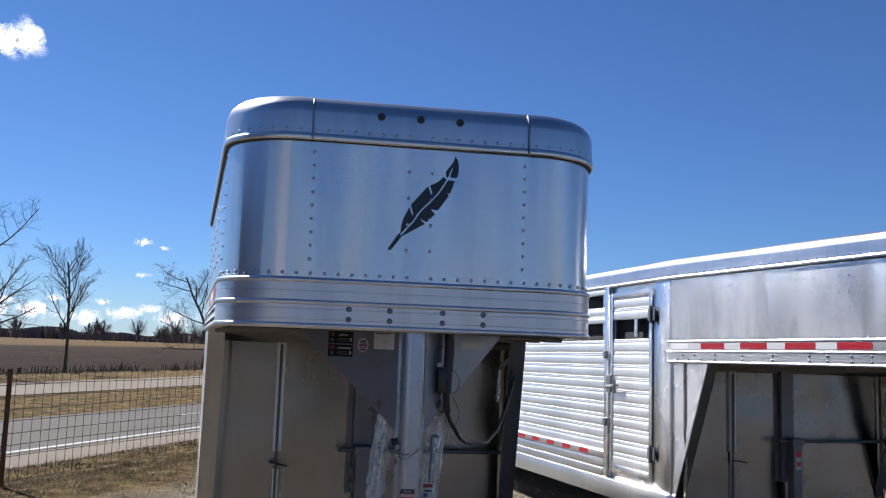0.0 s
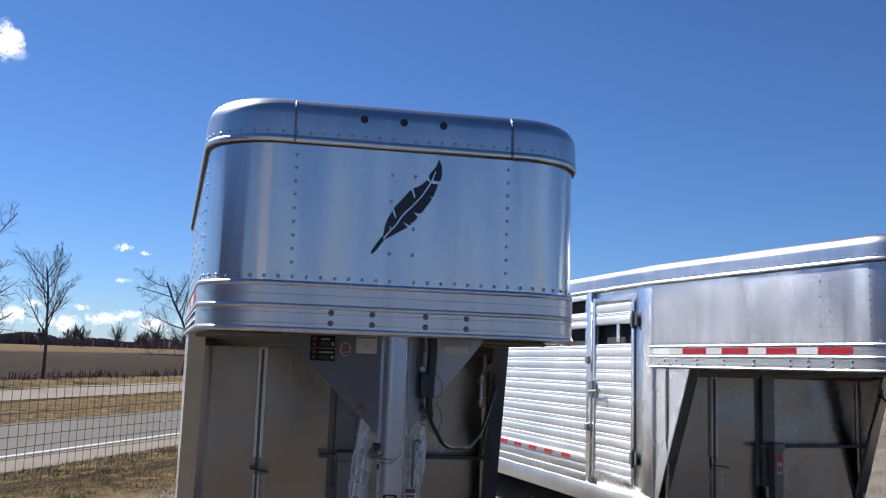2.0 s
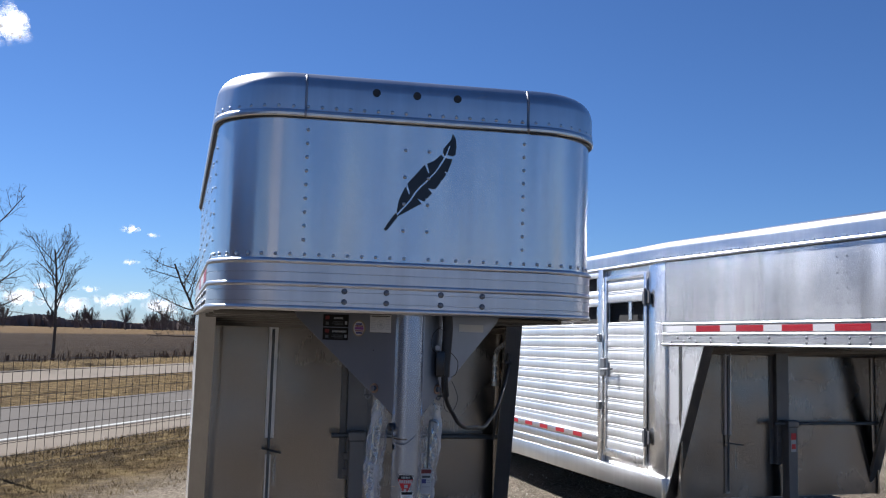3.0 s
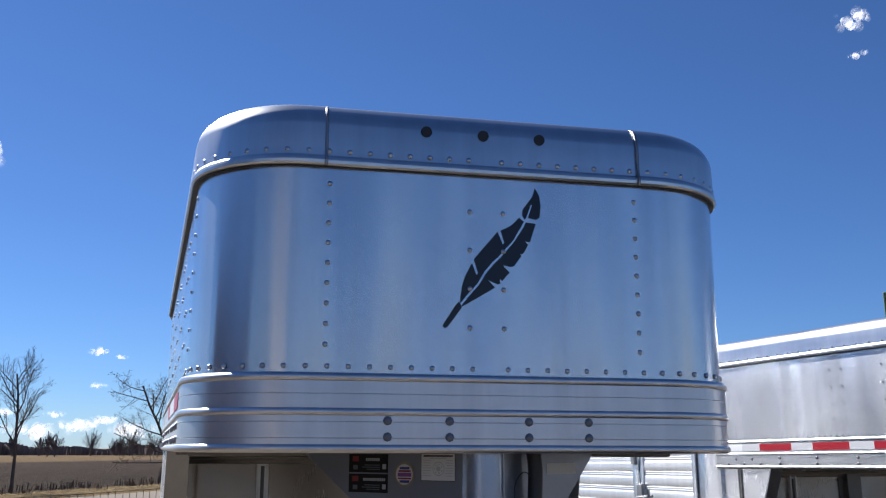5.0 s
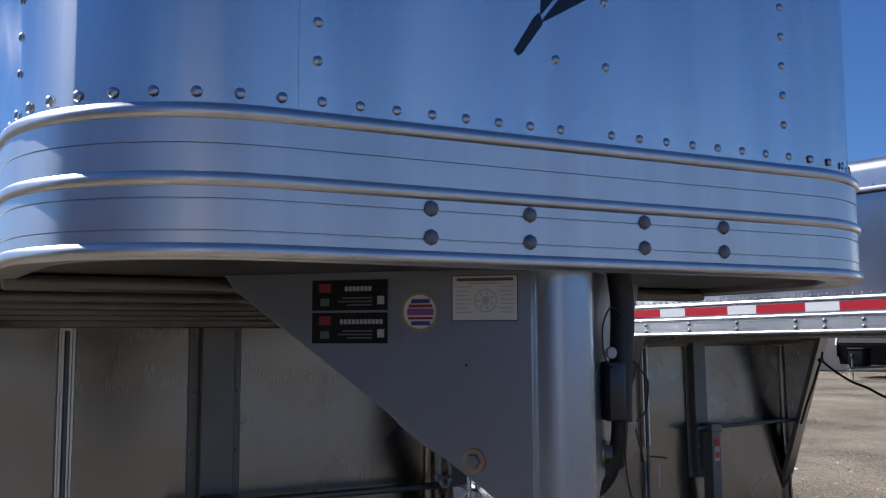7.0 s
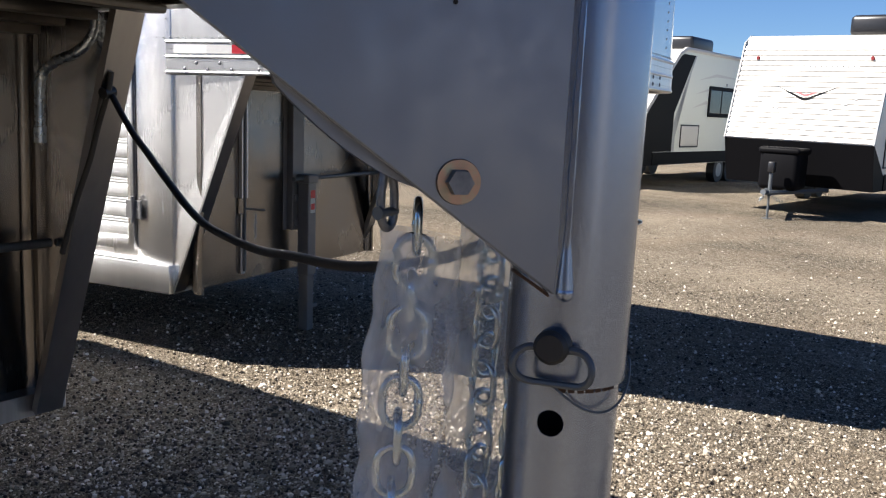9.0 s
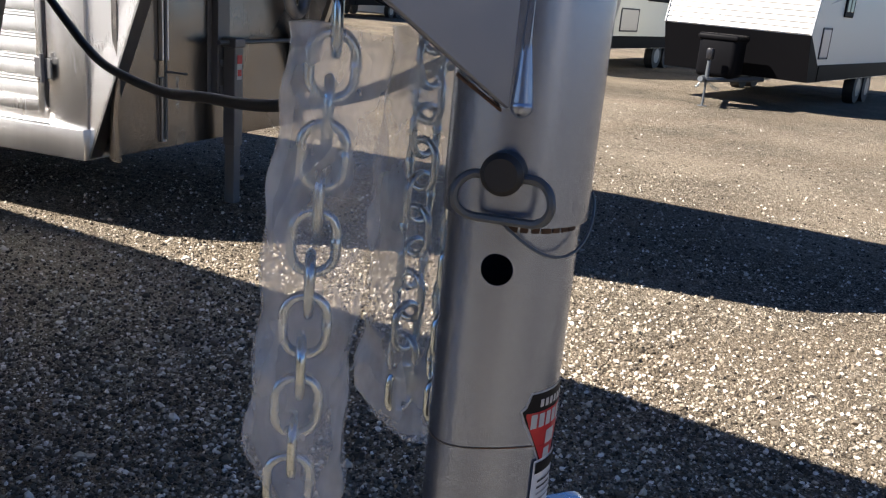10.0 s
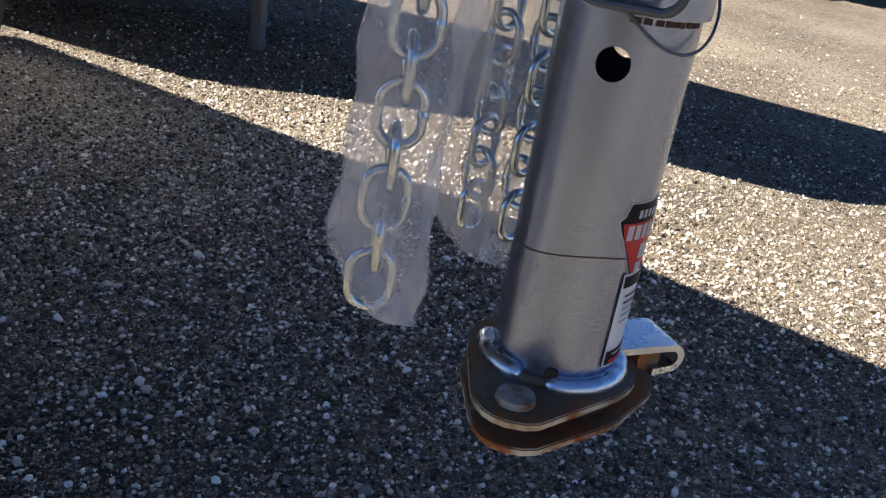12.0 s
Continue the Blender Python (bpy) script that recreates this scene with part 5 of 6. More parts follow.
    cyl(bm, (X - 0.06, d1 - 0.25, 1.74), (X - 0.05, d1 + 0.02, 1.72), 0.012, seg=10)
    cyl(bm, (X - 0.07, d1 - 0.20, 1.66), (X - 0.07, d1 - 0.20, 1.80), 0.014, seg=10)
    part("latch", bm, ALU_DARK, door)
    for zc in (1.35, 2.05):
        part("latch_keeper", rbox(X - 0.06, X - 0.03, 3.88, 3.94, zc - 0.04, zc + 0.04, 0.006), ALU_DARK, door)
    # bottom rub rail and sill
    part("rub_rail", rbox(X - 0.045, X + 0.02, 2.665, rear, Z_FLOOR - 0.01, 0.78, 0.012), ALU_BRIGHT, t, smooth=True)
    for z0, z1, out in ((0.783, 0.868, 0.034), (0.872, 0.962, 0.026), (0.966, 1.042, 0.030)):
        part("rub_rail", rbox(X - out, X + 0.02, 3.965, rear, z0, z1, 0.008), ALU_BRIGHT, t, smooth=True)
    for k in range(10):
        for ds, w, mt in ((0.0, 0.22, RED_TAPE),):
            bm = bmesh.new()
            a = 4.32 + 0.455 * k + ds
            box(bm, X - 0.0325, X - 0.0305, a, a + w, 0.985, 1.03)
            part("reflective_tape", bm, mt, t)


trailer_a = gooseneck_trailer(Matrix.Translation((-0.008, 0, -0.013)), "bright aluminium gooseneck stock trailer with black feather mark", 7.4, False, 1.205, 0.020)
# the second trailer is wider, its nose tapers up to the door post
NOSE_HALF, TAPER, TAPER_END, BODY_HALF = 0.898, radians(6.68), 2.66, 1.17
WALL_TOP, WALL_BOT, WALL_Y = 2.15, 2.66, 2.62
B_AT = Matrix.Translation((4.494, 1.779, -0.101)) @ Matrix.Rotation(radians(7.32), 4, "Z") @ Matrix.Rotation(radians(-0.9), 4, "X")
trailer_b = gooseneck_trailer(B_AT, "slat-sided aluminium gooseneck stock trailer standing on its jack", 10.5, True, 1.285, 0.045)
bagged_chain((-0.100, 0.2065, 1.612), radians(-52), (-0.035, 0.0, 0), 12, "zinc safety chain in a clear plastic bag", radians(-56), (1.606, 1.187), 0.96)
bagged_chain((0.128, 0.253, 1.605), radians(-12), (-0.030, -0.0100, 0), 12, "second zinc safety chain bagged in clear plastic", radians(-55), (1.600, 1.155), 1.15, (0.0, -0.048))


def body_cable(at, label, hang):
    """The cord from the plug under the nose to the flank of the body; hang: how low it droops."""
    c = thing("trailer_cable", label, "cable", "trailer cables", at)
    bm = bmesh.new()
    pipe(bm, smooth_path([(0.156, 0.128, 1.80), (0.162, 0.150, 1.66), (0.185, 0.205, 1.60), (0.235, 0.33, hang + 0.135), (0.285, 0.47, hang + 0.085), (0.36, 0.67, hang + 0.042), (0.455, 0.89, hang + 0.02), (0.544, 1.08, hang), (0.623, 1.30, hang + 0.010), (0.687, 1.45, hang + 0.034), (0.756, 1.62, hang + 0.09), (0.815, 1.77, 1.556), (0.875, 1.93, 1.621), (0.924, 2.06, 1.69), (0.935, 2.10, 1.72)], 8), 0.0095, 10)
    part("cord", bm, RUBBER, c, smooth=True)
    bm = bmesh.new()
    pipe(bm, smooth_path([(0.925, 2.08, 1.78), (0.920, 2.09, 1.72), (0.915, 2.13, 1.62), (0.911, 2.17, 1.509), (0.896, 2.22, 1.378), (0.888, 2.26, 1.26), (0.884, 2.28, 1.205)], 6), 0.0095, 10)
    part("cord_end", bm, RUBBER, c, smooth=True)
    bm = bmesh.new()
    pipe(bm, [(0.905, 2.095, 1.715), (0.945, 2.10, 1.722)], 0.018, 10)
    part("cord_clamp", bm, PLASTIC_BLK, c, smooth=True)


def cables():
    # plug and breakaway switch under the nose
    b = thing("breakaway_switch", "black breakaway switch box and plug hung beside the coupler tube", "switch")
    part("switch_box", rbox(0.112, 0.150, 0.100, 0.132, 1.717, 1.822, 0.008), PLASTIC_BLK, b, smooth=True)
    bm = bmesh.new()
    pipe(bm, smooth_path([(0.156, 0.128, 1.985), (0.162, 0.126, 1.92), (0.159, 0.126, 1.84), (0.156, 0.128, 1.78), (0.155, 0.13, 1.715)], 6), 0.0215, 12)
    pipe(bm, smooth_path([(0.155, 0.13, 1.72), (0.158, 0.138, 1.68), (0.168, 0.160, 1.635)], 6), 0.015, 12)
    part("plug_body", bm, RUBBER, b, smooth=True)
    bm = bmesh.new()
    cyl(bm, (0.116, 0.104, 1.836), (0.116, 0.097, 1.836), 0.010, seg=18)
    part("switch_tag", bm, GREY_STRIPE, b)
    for pts in ([(0.150, 0.110, 1.90), (0.118, 0.10, 1.915), (0.090, 0.088, 1.88), (0.093, 0.088, 1.83), (0.118, 0.100, 1.81)],
                [(0.172, 0.11, 1.82), (0.200, 0.11, 1.79), (0.207, 0.115, 1.765), (0.199, 0.115, 1.73), (0.178, 0.115, 1.715)],
                [(0.155, 0.115, 1.72), (0.15, 0.11, 1.64), (0.155, 0.10, 1.585), (0.19, 0.12, 1.575), (0.215, 0.14, 1.63), (0.185, 0.125, 1.70)]):
        bm = bmesh.new()
        pipe(bm, smooth_path(pts, 6), 0.0016, 6)
        part("loose_wire", bm, RUBBER, b, smooth=True)
    bm = bmesh.new()
    pipe(bm, smooth_path([(0.14, 0.20, 1.52), (0.115, 0.19, 1.53), (0.105, 0.18, 1.50), (0.105, 0.18, 1.30), (0.12, 0.18, 1.28)], 6), 0.0045, 8)
    part("tee_bar", bm, GREY_DARK, b, smooth=True)
    tag = part("hang_tag", rbox(0.066, 0.111, 0.122, 0.125, 1.238, 1.340, 0.001), WHITE_PAPER, b, "white paper tag with a red head")
    for x0, x1, z0, z1, mt in ((0.079, 0.121, 1.318, 1.334, DULL_RED), (0.083, 0.117, 1.300, 1.309, INK), (0.082, 0.100, 1.278, 1.295, BLUE_INK), (0.103, 0.118, 1.280, 1.284, GREY_STRIPE), (0.103, 0.116, 1.288, 1.292, GREY_STRIPE), (0.083, 0.116, 1.262, 1.266, GREY_STRIPE)):
        bm = bmesh.new()
        box(bm, x0 - 0.0115, x1 - 0.0115, 0.1205, 0.1220, z0 + 0.0025, z1 + 0.0025)
        part("label_bar", bm, mt, tag)
    # conduit on the flank of the front wall
    w = thing("wall_conduit", "bent galvanised conduit clipped to the shaded front wall", "conduit")
    bm = bmesh.new()
    pipe(bm, smooth_path([(0.990, 2.24, 1.97), (0.985, 2.25, 1.90), (0.965, 2.29, 1.845), (0.945, 2.38, 1.81), (0.935, 2.44, 1.775), (0.930, 2.455, 1.72), (0.928, 2.455, 1.56)], 6), 0.017, 10)
    cyl(bm, (0.928, 2.455, 1.60), (0.928, 2.455, 1.545), 0.020, seg=12)
    part("conduit", bm, GALV, w, smooth=True)


body_cable(Matrix(), "black rubber trailer plug cable drooping to the body", 1.41)
body_cable(B_AT @ Matrix.Translation((0, 0, 0.07)), "black rubber cable hung under the slat-sided trailer nose", 1.43)
cables()


# ---- fence along the lot ----
def to_land(s, n, z=None):
    p = LAND @ Vector((s, n, 0))
    p.z = land_z(n) if z is None else z
    return p


def fence():
    f = thing("wire_fence", "woven wire fence with rusty steel posts at the lot edge", "fence")
    n0 = 7.28
    for k in range(14):
        s = 5.67 + 6.0 * (k - 2)
        bm = bmesh.new()
        m = Matrix.Translation(to_land(s, n0)) @ Matrix.Rotation(ROAD_ROT, 4, "Z")
        box(bm, -0.03, 0.03, -0.006, 0.006, -0.1, 1.44, m)
        box(bm, -0.006, 0.006, 0.0, 0.035, -0.1, 1.44, m)
        part("fence_post", bm, POST_RUST, f)
    bm = bmesh.new()
    rng = random.Random(3)
    s0, s1 = -14.0, 46.0
    for k in range(10):
        z = 0.05 + 0.148 * k
        pts = [to_land(s0 + i * 1.5, n0 + 0.02 * math.sin(i), z + rng.uniform(-0.012, 0.012)) for i in range(41)]
        pipe(bm, pts, 0.0042, 4)
    for k in range(int((s1 - s0) / 0.165)):
        s = s0 + 0.165 * k
        pts = [to_land(s + rng.uniform(-0.01, 0.01), n0 + 0.02 * math.sin((s - s0) / 1.5), 0.05 + 0.333 * i) for i in range(5)]
        pipe(bm, pts, 0.0036, 4)
    tagged(part("wire_mesh", bm, GALV_WIRE, f), kind="stuff")


fence()


def grass_tufts():
    """Dry tufts between the gravel and the road."""
    rng = np.random.default_rng(9)
    verts, faces = [], []
    for i in range(30000):
        s = rng.uniform(-16, 36)
        n = 5.0 + 6.2 * rng.random() ** 1.2
        if n < 6.0 and rng.random() < 0.5:
            continue
        p = to_land(s, n)
        for b in range(4):
            a, lean, h = rng.uniform(0, 6.28), rng.uniform(0.03, 0.11), rng.uniform(0.015, 0.075)
            w = 0.005
            k = len(verts)
            dx, dy = math.cos(a), math.sin(a)
            ox, oy = rng.uniform(-0.06, 0.06, 2)
            verts += [(p.x + ox - dy * w, p.y + oy + dx * w, p.z - 0.01), (p.x + ox + dy * w, p.y + oy - dx * w, p.z - 0.01), (p.x + ox + dx * lean, p.y + oy + dy * lean, p.z + h)]
            faces.append((k, k + 1, k + 2))
    me = bpy.data.meshes.new("dry_grass")
    me.from_pydata(verts, [], faces)
    me.materials.append(DRY_GRASS)
    tagged(new("dry_grass", me), "dry straw-coloured winter grass along the fence and verge", "grass", kind="stuff")


grass_tufts()


# ---- trees ----
def bare_tree(base, height, seed, lean, spread, label, fork=0.3):
    rng = random.Random(seed)
    t = thing("bare_tree", label, "tree", "roadside trees")
    trunk, crown = bmesh.new(), bmesh.new()

    def grow(p, d, length, r, level):
        pts = [p]
        q, dd = p.copy(), d.copy()
        n = 6 if level < 2 else 4
        for i in range(n):
            dd = (dd + Vector((rng.uniform(-1, 1), rng.uniform(-1, 1), rng.uniform(-0.3, 0.7))) * (0.10 + 0.05 * level)).normalized()
            q = q + dd * (length / n)
            pts.append(q.copy())
        pipe(trunk if level == 0 else crown, pts, r, 7 if level < 2 else (5 if level < 3 else 3), taper=r * (0.45 if level < 3 else 0.3))
        if level >= 4:
            return
        kids = {0: 12, 1: 7, 2: 6, 3: 5}[level]
        for k in range(kids):
            f = (fork if level == 0 else 0.2) + (0.98 - (fork if level == 0 else 0.2)) * (k + rng.random() * 0.7) / kids
            f = min(f, 0.999)
            x = f * n
            i = min(int(x), n - 1)
            at = pts[i].lerp(pts[i + 1], x - i)
            along = (pts[i + 1] - pts[i]).normalized()
            u, w = frame_of(along)
            a = rng.uniform(0, 2 * math.pi)
            side = math.cos(a) * u + math.sin(a) * w
            out = (along * rng.uniform(0.55, 0.95) + side * rng.uniform(0.5, 0.9) * spread + Vector((0, 0, 0.12))).normalized()
            grow(at, out, length * rng.uniform(0.36, 0.62) * (1.05 - 0.45 * f), max(r * (0.50 - 0.2 * f), 0.0055), level + 1)

    grow(Vector(base), (Vector((0, 0, 1)) + Vector(lean)).normalized(), height * 0.78, height * 0.0125, 0)
    part("trunk", trunk, BARK, t, smooth=True)
    tagged(part("crown", crown, BARK, t), kind="stuff")


bare_tree((-15.3, 61.1, -0.82), 9.6, 11, (0.02, 0, 0), 0.9, "slender leafless roadside tree with upright forked crown", 0.36)
bare_tree((-4.1, 53.0, -0.82), 8.8, 4, (-0.36, 0, 0), 2.0, "spreading leafless tree with low wide branches", 0.24)
bare_tree((-18.7, 53.6, -0.82), 11.8, 23, (0.06, 0, 0), 1.7, "large leafless tree reaching over the verge", 0.2)


def far_woods():
    """The bare tree line along the far edge of the fields, and the brush by the far carriageway."""
    rng = np.random.default_rng(21)
    verts, faces = [], []

    def blade(x, y, z, h, w, tip=0.4):
        k = len(verts)
        a = rng.uniform(0, 3.14)
        dx, dy = math.cos(a) * w, math.sin(a) * w
        t = rng.uniform(-0.12, 0.12) * h
        verts.extend([(x - dx, y - dy, z), (x + dx, y + dy, z), (x + dx * tip + t, y + dy * tip, z + h), (x - dx * tip + t, y - dy * tip, z + h * rng.uniform(0.85, 1.0))])
        faces.append((k, k + 1, k + 2, k + 3))

    for i in range(15000):
        az = rng.uniform(-3.1416, 3.1416) if i % 3 else rng.uniform(-0.5, 0.15)
        d = rng.uniform(370, 430)
        top = 3.6 + 1.1 * math.sin(az * 31) * math.cos(az * 13) + 0.7 * math.sin(az * 97)
        h = top * rng.uniform(0.6, 1.0)
        if az > 0.2 or az < -0.6:
            d += 60
        blade(d * math.sin(az), d * math.cos(az), -1.0, h, rng.uniform(0.5, 1.4), 0.85)
    # single round-headed trees: a stem and a fan of thin limbs
    for c in range(34):
        az, d = rng.uniform(-0.40, 0.02) if c % 3 else rng.uniform(-0.13, -0.02), rng.uniform(300, 370)
        x, y = d * math.sin(az), d * math.cos(az)
        hh = rng.uniform(6.5, 10.5)
        blade(x, y, -1.0, hh * 0.6, 0.22, 0.7)
        for b in range(80):
            a = rng.normal(0, 0.62)
            z0 = hh * rng.uniform(0.15, 0.45)
            ln = hh * rng.uniform(0.35, 0.62) * (1 - 0.25 * abs(a))
            k = len(verts)
            ex, ez = math.sin(a) * ln, math.cos(a) * ln
            verts.extend([(x - 0.05 + ex * 0.2, y, z0 - 1), (x + 0.05 + ex * 0.2, y, z0 - 1), (x + ex + 0.05, y + rng.uniform(-1, 1), z0 + ez - 1), (x + ex - 0.05, y, z0 + ez - 1)])
            faces.append((k, k + 1, k + 2, k + 3))
    me = bpy.data.meshes.new("far_woods")
    me.from_pydata(verts, [], faces)
    me.materials.append(HAZED_TREES)
    tagged(new("far_woods", me), "thin grey-brown leafless tree line along the horizon", "woods", kind="stuff")
    verts.clear()
    faces.clear()
    for c in range(230):
        s = rng.uniform(-60, 260)
        big = rng.random() < 0.16
        p = to_land(s, 41.5 + rng.normal(0, 0.9))
        for i in range(26 if big else 16):
            u, v = rng.normal(0, 0.16 if big else 0.5, 2)
            blade(p.x + u, p.y + v, p.z, rng.uniform(0.7, 1.7) if big else rng.uniform(0.12, 0.55), rng.uniform(0.02, 0.06), 0.75)
    me = bpy.data.meshes.new("brush")
    me.from_pydata(verts, [], faces)
    me.materials.append(SHRUB)
    tagged(new("brush", me), "dark dry brush and stumps along the field edge", "brush", kind="stuff")


far_woods()


# ---- camping trailers across the lot ----
def travel_trailer(at, label, w, length, side, front, stripe_front, skirt, slope, ribs, hm=1.36, win=(1.75, 2.35), hat=(0.75, 1.25), ac=0.0):
    """Local x runs to its rear, y across; the front face stands at x = 0."""
    t = thing("travel_trailer", label, "camper", "parked camping trailers", at)
    h0, h1 = 0.55, 3.36
    # profile of the box: lower front undercut, slanted upper front
    def xf(z):
        return 0.10 + (hm - z) * 0.30 if z < hm else 0.10 + (z - hm) * slope
    prof = [(xf(h0), h0), (xf(hm), hm), (xf(h1 - 0.22), h1 - 0.22), (xf(h1) + 0.05, h1 - 0.06), (xf(h1) + 0.25, h1), (length, h1), (length, h0)]
    bm = bmesh.new()
    prism(bm, [(x, -w / 2, z) for x, z in prof], (0, w, 0))
    part("body", bm, side, t)
    # lower front skirt panel
    bm = bmesh.new()
    prism(bm, [(xf(h0) - 0.012, -w / 2 - 0.006, h0), (xf(hm) - 0.012, -w / 2 - 0.006, hm), (xf(hm) + 0.03, -w / 2 - 0.006, hm), (xf(h0) + 0.9, -w / 2 - 0.006, h0)], (0, w + 0.012, 0))
    part("front_skirt", bm, skirt, t)
    # ribbed front siding, sheet by sheet
    z = hm + 0.004
    n = ribs
    dz = (h1 - 0.20 - z) / n
    for k in range(n):
        a, b = z + k * dz, z + (k + 1) * dz
        bm = bmesh.new()
        prism(bm, [(xf(a) - 0.004, -w / 2 + 0.01, a), (xf(a) - 0.018, -w / 2 + 0.01, a + dz * 0.22), (xf(b) - 0.018, -w / 2 + 0.01, b - dz * 0.22), (xf(b) - 0.004, -w / 2 + 0.01, b)], (0, w - 0.02, 0))
        part("siding", bm, front, t)
    # rounded shoulder and roof edge
    bm = bmesh.new()
    cyl(bm, (xf(h1) + 0.2, -w / 2 + 0.02, h1 - 0.20), (xf(h1) + 0.2, w / 2 - 0.02, h1 - 0.20), 0.205, seg=24)
    part("roof_front", bm, front, t, smooth=True)
    for sy in (-1, 1):
        bm = bmesh.new()
        pts = [Vector((xf(zz) - 0.02, sy * (w / 2 + 0.004), zz)) for zz in (h0, hm, 2.0, 2.6, h1 - 0.15)] + [Vector((xf(h1) + 0.18, sy * (w / 2 + 0.004), h1)), Vector((length, sy * (w / 2 + 0.004), h1))]
        pipe(bm, pts[1:], 0.022 if ribs >= 12 else 0.06, 6)
        part("edge_trim", bm, stripe_front, t, smooth=True)
        for z0, z1, x0, x1 in ((0.56, 0.86, 0.9, length - 0.1),):
            part("side_skirt", rbox(x0, x1, min(sy * (w / 2), sy * (w / 2 + 0.02)), max(sy * (w / 2), sy * (w / 2 + 0.02)), z0, z1, 0.006), skirt, t)
        bm = rbox(win[0], win[1], min(sy * (w / 2), sy * (w / 2 + 0.03)), max(sy * (w / 2), sy * (w / 2 + 0.03)), 1.75, 2.55, 0.02)
        pane_frame = part("window", bm, BLACK_GEL, t)
        mid = (win[0] + win[1]) / 2
        for x0, x1, z0, z1 in ((win[0] + 0.09, mid - 0.03, 1.85, 2.45), (mid + 0.03, win[1] - 0.09, 1.85, 2.45)):
            part("pane", rbox(x0, x1, min(sy * (w / 2 + 0.02), sy * (w / 2 + 0.033)), max(sy * (w / 2 + 0.02), sy * (w / 2 + 0.033)), z0, z1, 0.01), GLASS_DARK, pane_frame)
        part("hatch_seal", rbox(hat[0] - 0.035, hat[1] + 0.035, min(sy * (w / 2), sy * (w / 2 + 0.008)), max(sy * (w / 2), sy * (w / 2 + 0.008)), 0.965, 1.535, 0.02), PLASTIC_BLK, t)
        part("hatch", rbox(hat[0], hat[1], min(sy * (w / 2), sy * (w / 2 + 0.018)), max(sy * (w / 2), sy * (w / 2 + 0.018)), 1.0, 1.5, 0.02), front, t)
        if ribs < 12:
            # dark nose wrapping on to the flank, and a pale stripe behind it
            yy = sy * (w / 2 + 0.003)
            for dx0, dx1, mt in ((0.0, 1.85, BLACK_GEL), (1.85, 2.0, GREY_STRIPE)):
                bm = bmesh.new()
                prism(bm, [(xf(hm) + dx0, yy, h0 + 0.32), (xf(hm) + dx0, yy, hm), (xf(h1 - 0.2) + dx0 * 0.55, yy, h1 - 0.12), (xf(h1 - 0.2) + dx1 * 0.55, yy, h1 - 0.12), (xf(hm) + dx1, yy, hm + 0.25), (xf(hm) + dx1, yy, h0 + 0.32)], (0, sy * 0.004, 0))
                part("nose_panel", bm, mt, t)
            bm = bmesh.new()
            cyl(bm, (win[1] - 0.5, sy * (w / 2), 2.62), (win[1] - 0.5, sy * (w / 2 + 0.02), 2.62), 0.04, seg=12)
            part("side_lamp", bm, GREY_STRIPE, t)
        for k in range(3):
            bm = bmesh.new()
            yy = sy * (w / 2 + 0.004)
            prism(bm, [(win[0] - 1.0 + 0.1 * k, yy, 1.95 + 0.35 * k), (win[0] - 0.15 + 0.3 * k, yy, 2.15 + 0.36 * k), (win[0] + 2.7, yy, 2.2 + 0.30 * k), (win[0] - 0.15 + 0.3 * k, yy, 2.07 + 0.36 * k)], (0, sy * 0.004, 0))
            part("swoosh", bm, stripe_front, t)
        for x in (length * 0.58, length * 0.58 + 0.8):
            bm = bmesh.new()
            cyl(bm, (x, sy * (w / 2 - 0.02), 0.34), (x, sy * (w / 2 - 0.24), 0.34), 0.34, seg=24)
            wh = part("wheel", bm, RUBBER, t, smooth=True)
            bm = bmesh.new()
            cyl(bm, (x, sy * (w / 2 - 0.01), 0.34), (x, sy * (w / 2 - 0.08), 0.34), 0.19, seg=20)
            part("rim", bm, ALU_DARK, wh, smooth=True)
    # dark chevron mark and the two lower strokes on the front
    def on_front(y, z):
        return (xf(z) - 0.0205, y, z)
    for pts, mt in (([(0.62, 2.42), (0.03, 2.185), (-0.03, 2.185), (-0.62, 2.42), (-0.04, 2.135), (0.04, 2.135)], BLACK_GEL), ([(0.22, 2.30), (0.0, 2.20), (-0.22, 2.30), (0.0, 2.25)], RED_LABEL),
                    ([(1.04, 2.25), (0.45, 1.98), (0.47, 1.96), (0.80, 2.095)], GREY_STRIPE), ([(-1.04, 2.25), (-0.45, 1.98), (-0.47, 1.96), (-0.80, 2.095)], GREY_STRIPE)):
        if ribs < 12:
            break
        bm = bmesh.new()
        prism(bm, [on_front(y, z) for y, z in pts], (-0.004, 0, 0))
        part("front_mark", bm, mt, t)
    if ribs >= 12:
        for k in range(10):
            bm = bmesh.new()
            y = 0.10 - 0.098 * k
            prism(bm, [on_front(y, 2.72), on_front(y - 0.072, 2.72), on_front(y - 0.072, 2.83), on_front(y, 2.83)], (-0.004, 0, 0))
            part("lettering_bar", bm, GREY_INK, t)
        for sy in (-1, 1):
            bm = bmesh.new()
            c = Vector(on_front(sy * (w / 2 - 0.32), 2.92))
            cyl(bm, c, c - Vector((0.03, 0, 0)), 0.042, 0.030, 12)
            part("marker_lamp", bm, DULL_RED, t)
    # roof air conditioner
    part("air_conditioner", rbox(win[0] - 1.0, win[0] + 0.4, ac - 0.4, ac + 0.4, h1 - 0.01, h1 + 0.38, 0.09, 3), PLASTIC_BLK, t, smooth=True)
    # tongue with gas bottle cover and jack
    bm = bmesh.new()
    for sy in (-1, 1):
        pipe(bm, [(0.45, sy * 0.55, 0.50), (-1.05, sy * 0.03, 0.47)], 0.045, 6)
